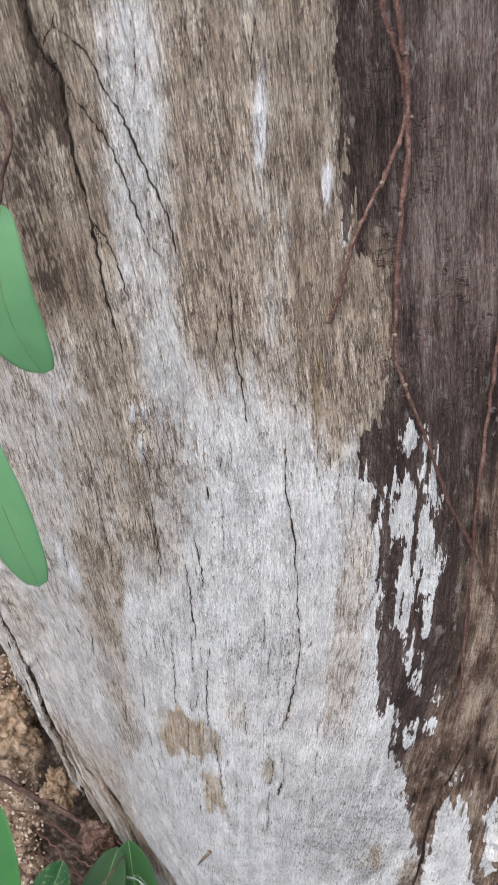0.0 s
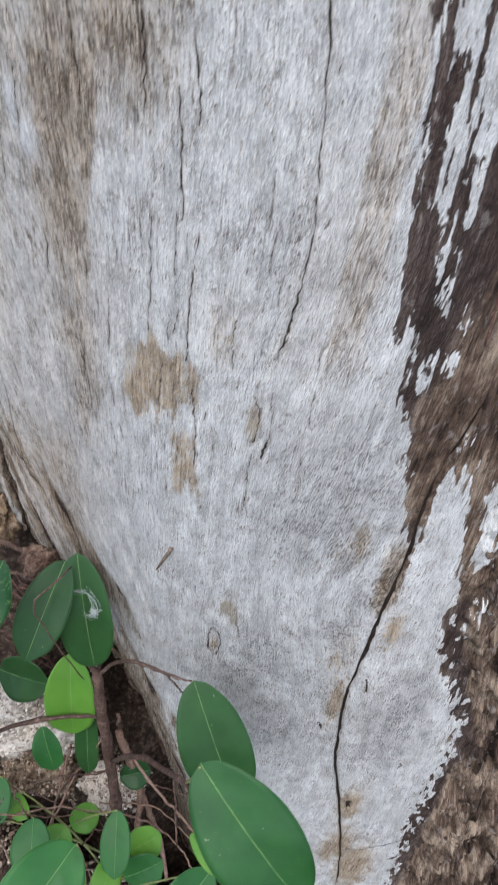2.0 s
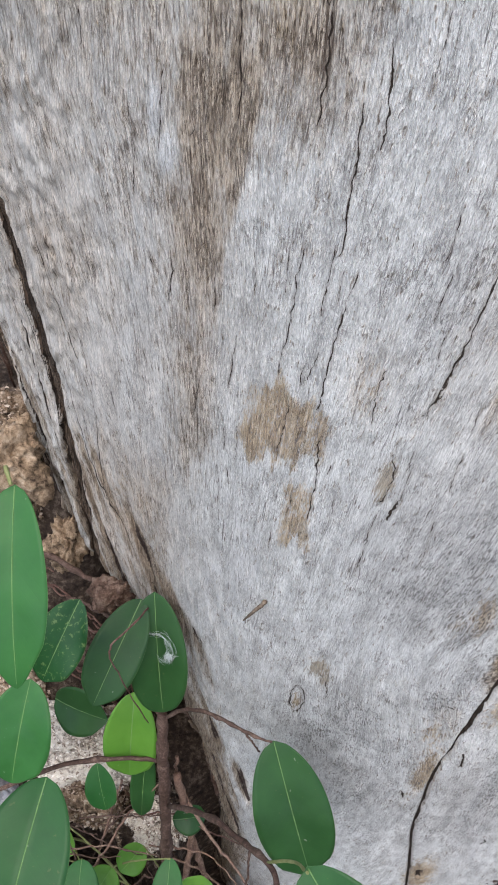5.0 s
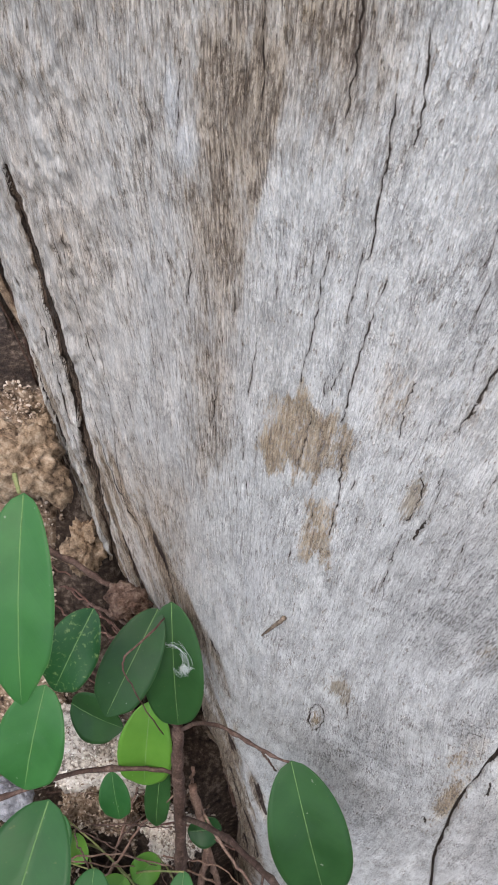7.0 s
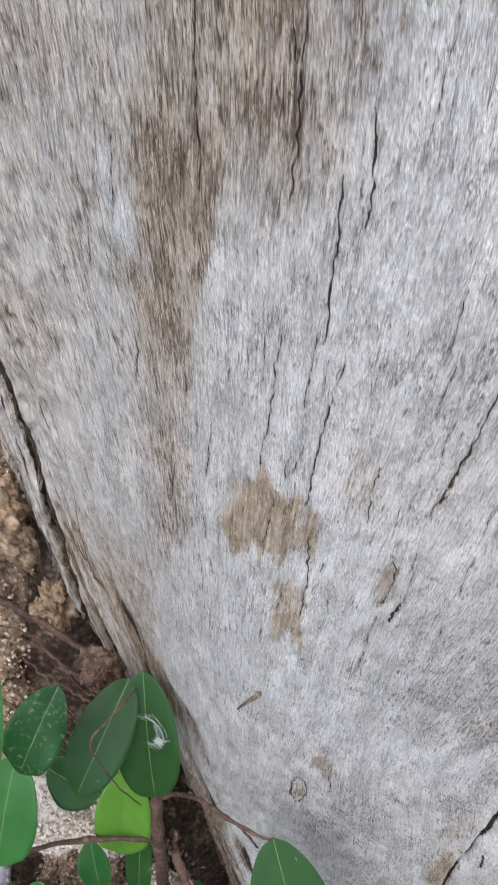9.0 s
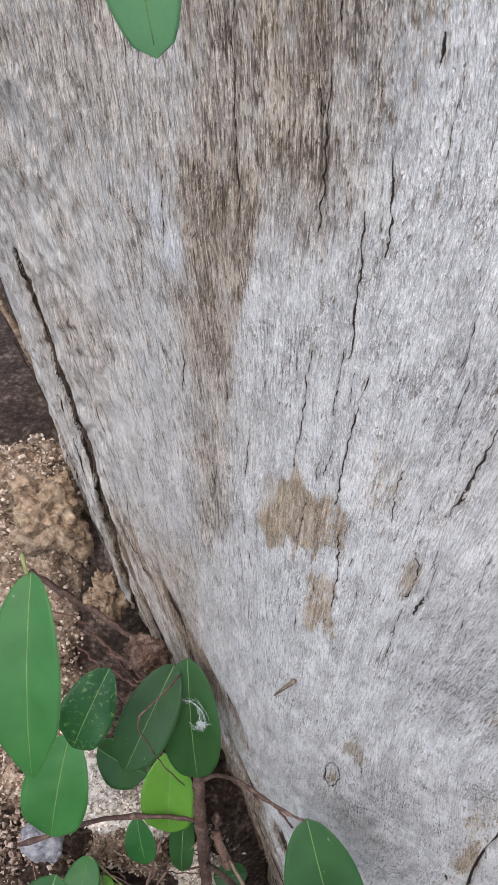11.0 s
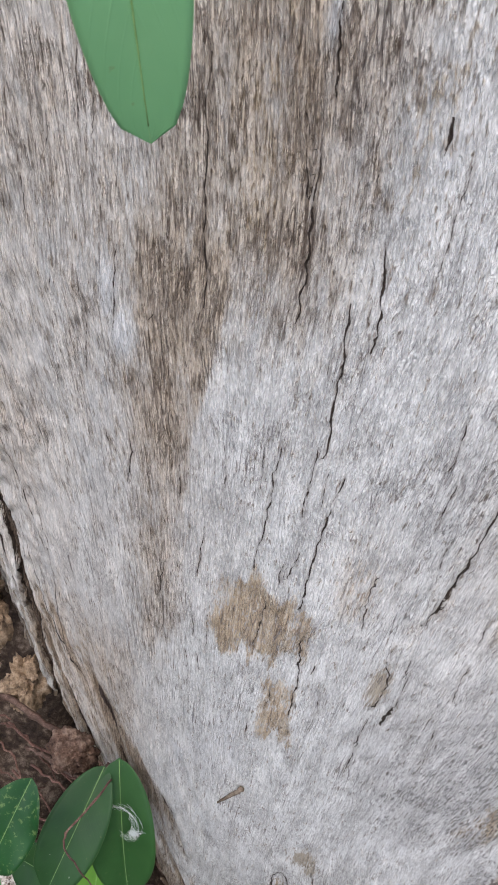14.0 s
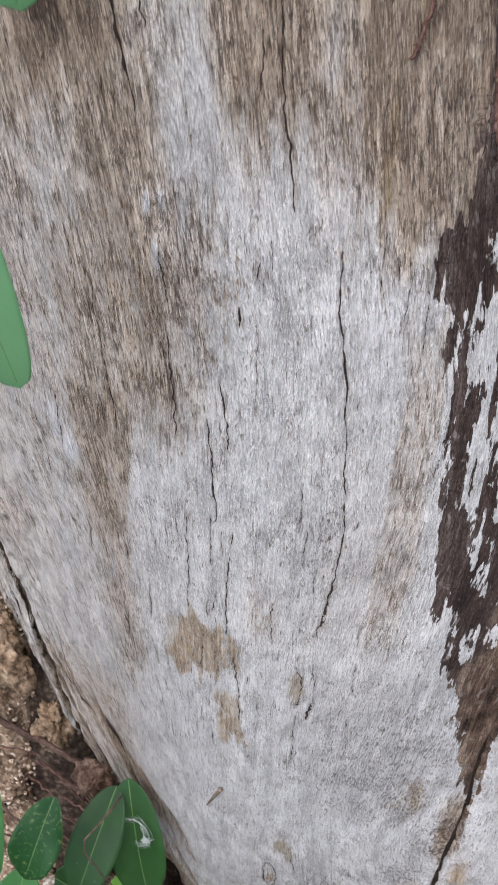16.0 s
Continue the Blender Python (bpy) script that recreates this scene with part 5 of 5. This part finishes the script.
# low seedlings at its foot
for spots, mat in (([((-0.142, 0.230, 0.130), (-0.135, 0.181, 0.110), 0.037), ((-0.065, 0.237, 0.140), (-0.061, 0.187, 0.110), 0.028)], LEAF_MID),
                   ([((-0.084, 0.172, 0.240), (-0.127, 0.110, 0.220), 0.060), ((0.021, 0.155, 0.250), (-0.011, 0.122, 0.230), 0.039)], LEAF_MID),
                   ([((-0.055, 0.198, 0.080), (-0.019, 0.208, 0.100), 0.035), ((-0.188, 0.275, 0.110), (-0.188, 0.231, 0.090), 0.034)], LEAF_MID),
                   ([((-0.178, 0.268, 0.080), (-0.157, 0.247, 0.080), 0.023), ((-0.117, 0.239, 0.090), (-0.131, 0.213, 0.080), 0.034),
                     ((-0.141, 0.229, 0.100), (-0.142, 0.167, 0.090), 0.032)], LEAF_YOUNG),
                   ([((-0.053, 0.218, 0.090), (-0.023, 0.232, 0.100), 0.036), ((-0.093, 0.264, 0.080), (-0.110, 0.241, 0.070), 0.029),
                     ((-0.066, 0.220, 0.080), (-0.077, 0.174, 0.070), 0.028), ((-0.215, 0.249, 0.080), (-0.189, 0.245, 0.070), 0.029)], LEAF_YOUNG)):
    b0 = Vector(spots[0][0])
    root = Vector((b0.x - 0.01, b0.y + 0.02, 0))
    plant = tagged(new("seedling"), "small green seedling rooted in the litter", "seedling", "seedlings at the trunk's foot")
    plant.location = root
    for n, (b, t, w) in enumerate(spots):
        bm = leaf_mesh(b, t, w, seed=40 + n, fold=0.12, curl=0.06)
        bm.transform(Matrix.Translation(-root))
        leaf = part("leaf", bm, mat, plant)
        bm = midrib_mesh(b, t, r=0.0004)
        bm.transform(Matrix.Translation(-root))
        part("midrib", bm, RIB, leaf, "pale raised midrib")
        b = Vector(b)
        bm = tube([root, (root + b) / 2 + Vector((0.003, 0.004, 0.01)), b], 0.0012, 0.0007, 12, 6, 0.1, 0.0003, n)
        bm.transform(Matrix.Translation(-root))
        part("stalk", bm, PETIOLE, plant)

# hanging spray of near leaves
spray = tagged(new("hanging_spray"), "thin hanging twig with soft green leaves before the trunk", "branch")
spray.location = (-0.12, 0.22, 1.05)
for b, t, w, s, bow in [((-0.0925, 0.205, 0.9100), (-0.0757, 0.195, 0.8275), 0.0185, 21, 0.0), ((-0.0642, 0.199, 0.9764), (-0.0592, 0.1958, 0.9234), 0.0195, 22, 0.10)]:
    bm = leaf_mesh(b, t, w, seed=s, drip=0.004, fold=0.1, bow=bow, tail=0.42)
    bm.transform(Matrix.Translation((0.12, -0.22, -1.05)))
    leaf = part("leaf", bm, LEAF_NEAR, spray)
    bm = midrib_mesh(b, t, r=0.0003, bow=bow)
    bm.transform(Matrix.Translation((0.12, -0.22, -1.05)))
    part("midrib", bm, RIB, leaf, "pale raised midrib")
bm = tube([(-0.13, 0.22, 1.35), (-0.115, 0.215, 1.15), (-0.10, 0.21, 1.03), (-0.094, 0.209, 0.96), (-0.0915, 0.205, 0.910)], 0.0022, 0.0007, 24, 6, 0.2, 0.0005, 31)
bm.transform(Matrix.Translation((0.12, -0.22, -1.05)))
part("twig", bm, STEM, spray)
bm = tube([(-0.126, 0.219, 1.30), (-0.090, 0.210, 1.12), (-0.066, 0.204, 1.030), (-0.0605, 0.202, 1.010), (-0.0575, 0.200, 0.996), (-0.0610, 0.199, 0.9862), (-0.0642, 0.199, 0.9764)], 0.0012, 0.0006, 30, 6, 0.25, 0.0003, 32)
bm.transform(Matrix.Translation((0.12, -0.22, -1.05)))
part("twig", bm, STEM, spray)

# fine roots and twigs lying round the stem
for seed, (pts, r) in enumerate([
        ([(-0.055, 0.293, 0.100), (-0.043, 0.276, 0.060), (-0.027, 0.255, 0.030), (-0.014, 0.223, 0.000)], 0.0036),
        ([(-0.069, 0.285, 0.194), (-0.056, 0.281, 0.130), (-0.049, 0.275, 0.090), (-0.048, 0.247, 0.050), (-0.051, 0.220, 0.000)], 0.0042),
        ([(-0.064, 0.257, 0.080), (-0.035, 0.252, 0.070), (-0.006, 0.237, 0.060), (0.015, 0.218, 0.030)], 0.0011),
        ([(-0.190, 0.245, 0.07), (-0.156, 0.250, 0.090), (-0.120, 0.258, 0.085), (-0.075, 0.256, 0.080)], 0.0010),
        ([(-0.15, 0.23, 0.05), (-0.129, 0.248, 0.090), (-0.105, 0.269, 0.150), (-0.081, 0.275, 0.203)], 0.0014),
        ([(-0.122, 0.306, 0.120), (-0.132, 0.266, 0.080), (-0.133, 0.220, 0.050)], 0.0013),
        ([(-0.072, 0.299, 0.20), (-0.066, 0.292, 0.160), (-0.033, 0.262, 0.130), (0.000, 0.246, 0.100), (0.025, 0.225, 0.070)], 0.0016),
        ([(-0.087, 0.259, 0.100), (-0.031, 0.256, 0.100), (0.012, 0.225, 0.100)], 0.0009)]):
    tagged(part("rootlet", tube(pts, r, r * 0.6, 26, 7, 0.2, 0.0012, 60 + seed), ROOTBARK), "thin brown rootlet beside the sapling's stem", "root", "rootlets round the stem")
for seed, (pts, r) in enumerate([
        ([(-0.270, 0.425, 0.328), (-0.222, 0.398, 0.340), (-0.191, 0.383, 0.345), (-0.160, 0.366, 0.350), (-0.132, 0.350, 0.352)], 0.0030),
        ([(-0.178, 0.360, 0.330), (-0.150, 0.345, 0.340), (-0.128, 0.332, 0.35)], 0.0016),
        ([(-0.23, 0.35, 0.30), (-0.19, 0.33, 0.29), (-0.16, 0.325, 0.28)], 0.0013)]):
    tagged(part("dead_twig", tube(pts, r, r * 0.7, 24, 8, 0.2, 0.001, 80 + seed), STEM), "brown dead twig lying on the rotten root", "twig", "dead twigs on the root")

rng = random.Random(91)
for seed in range(15):
    x, y, z = rng.uniform(-0.19, -0.02), rng.uniform(0.225, 0.30), rng.uniform(0.03, 0.15)
    a, ln, sag = rng.gauss(0.4, 0.8), rng.uniform(0.04, 0.12), rng.uniform(-0.012, 0.02)
    d = Vector((math.cos(a), rng.uniform(-0.35, 0.35), math.sin(a))) * ln
    c, r = Vector((x, y, z)), rng.uniform(0.0004, 0.0009)
    pts = [c - d * 0.5 - Vector((0, 0, 0.01)), c - d * 0.15 + Vector((0, 0, sag)), c + d * 0.2 + Vector((0, -0.004, sag * 0.6)), c + d * 0.5 - Vector((0, 0, 0.012))]
    tagged(part("rootlet", tube(pts, r, r * 0.6, 20, 6, 0.25, 0.0010, 160 + seed), rng.choice((ROOTBARK, STEM, STEM, VINE))), "thin brown rootlet beside the sapling's stem", "root", "rootlets round the stem")

# ---- climbing vine on the dark bark ----
def on_trunk(points, lift):
    return [(x, float(front(np.array(x), np.array(z))) - lift, z) for x, z in points]


vine = tagged(new("climbing_vine"), "thin reddish-brown climbing vine clinging to the dark bark", "vine")
VINES = [
    [(0.046, 1.10), (0.049, 1.05), (0.050, 1.021), (0.057, 1.005), (0.062, 0.985), (0.056, 0.964), (0.046, 0.941), (0.041, 0.917), (0.037, 0.905)],
    [(0.050, 1.10), (0.052, 1.05), (0.055, 1.021), (0.060, 1.002), (0.064, 0.978), (0.064, 0.949), (0.065, 0.922), (0.067, 0.893), (0.072, 0.877), (0.085, 0.85), (0.101, 0.812), (0.122, 0.775), (0.138, 0.742)],
    [(0.118, 1.08), (0.117, 1.0), (0.115, 0.90), (0.118, 0.80), (0.124, 0.72), (0.128, 0.66)],
]
for pts, r0, r1, lift in zip(VINES, (0.0012, 0.0014, 0.0013), (0.0008, 0.0008, 0.0007), (0.0016, 0.0021, 0.002)):
    part("vine_stem", tube(on_trunk(pts, lift), r0 * 0.9, r1 * 0.9, 80, 8, 0.45, 0.00045, len(pts)), VINE, vine)
hairs = bmesh.new()
rng = random.Random(17)
for pts in VINES:
    line = glide([Vector(p) for p in on_trunk(pts, 0.0022)], 60)
    for q in line[4:]:
        if rng.random() < 0.75:
            d = Vector((rng.choice((-1, 1)) * rng.uniform(0.0012, 0.0040), rng.uniform(-0.0008, 0.0012), rng.uniform(-0.003, 0.001)))
            tube([q, q + d * 0.5 + Vector((0, -0.0003, 0.0004)), q + d], 0.00022, 0.00008, 5, 4, 0.3, 0.0001, rng.randrange(999), hairs)
tagged(part("aerial_roots", hairs, VINE, vine), "short fine reddish hairs along the vine", kind="stuff")
for x, z in [(0.0595, 1.006), (0.064, 0.985), (0.063, 0.95), (0.0545, 0.962), (0.066, 0.90), (0.073, 0.876)]:
    bm = bmesh.new()
    bmesh.ops.create_icosphere(bm, subdivisions=2, radius=0.0010, matrix=Matrix.Translation(on_trunk([(x, z)], 0.0052)[0]))
    for v in bm.verts:
        v.co += Vector((noise.noise(v.co * 900), noise.noise(v.co * 800), noise.noise(v.co * 700))) * 0.0004
    part("bud", bm, TWIG, vine, "pale bud on the vine")

# small things on the wood
tagged(part("twig_fragment", tube(on_trunk([(-0.0372, 0.4380), (-0.0318, 0.4555), (-0.0268, 0.4700)], 0.002), 0.0006, 0.0016, 12, 6, 0.1, 0.0002, 3), TWIG), "short dry twig fragment stuck on the wood", "twig")
silk = bmesh.new()
ARC = [(-0.1067, 0.303, 0.3868), (-0.0988, 0.301, 0.3887), (-0.0922, 0.299, 0.3925), (-0.086, 0.296, 0.389), (-0.0836, 0.293, 0.382), (-0.0859, 0.29, 0.3726), (-0.0919, 0.292, 0.375)]
for s in range(44):
    rng = random.Random(s)
    off = Vector((rng.gauss(0, 0.0016), -0.0011 + rng.gauss(0, 0.0004), rng.gauss(0, 0.0019)))
    i = rng.choice((0, 1, 2, 3, 3, 4, 4, 4))
    pts = [Vector(p) + off + Vector((rng.gauss(0, 0.0005), 0, rng.gauss(0, 0.0007))) for p in ARC[i:i + 3]]
    tube(pts, 0.00006, 0.00004, 10, 4, 0.6, 0.0003, s, silk)
for s in range(70):
    rng = random.Random(500 + s)
    c = (Vector(ARC[4]) + Vector(ARC[5])) / 2 + Vector((rng.gauss(0, 0.0012), -0.0012 + rng.gauss(0, 0.0003), rng.gauss(0, 0.0026)))
    d = Vector((rng.gauss(0, 0.0016), 0, rng.gauss(0, 0.0024)))
    tube([c - d, c + Vector((rng.gauss(0, 0.0005), 0, 0)), c + d], 0.00012, 0.00006, 8, 4, 0.6, 0.0002, s, silk)
tagged(part("silk_web", silk, SILK), "small white silk web on a dark leaf", "web")
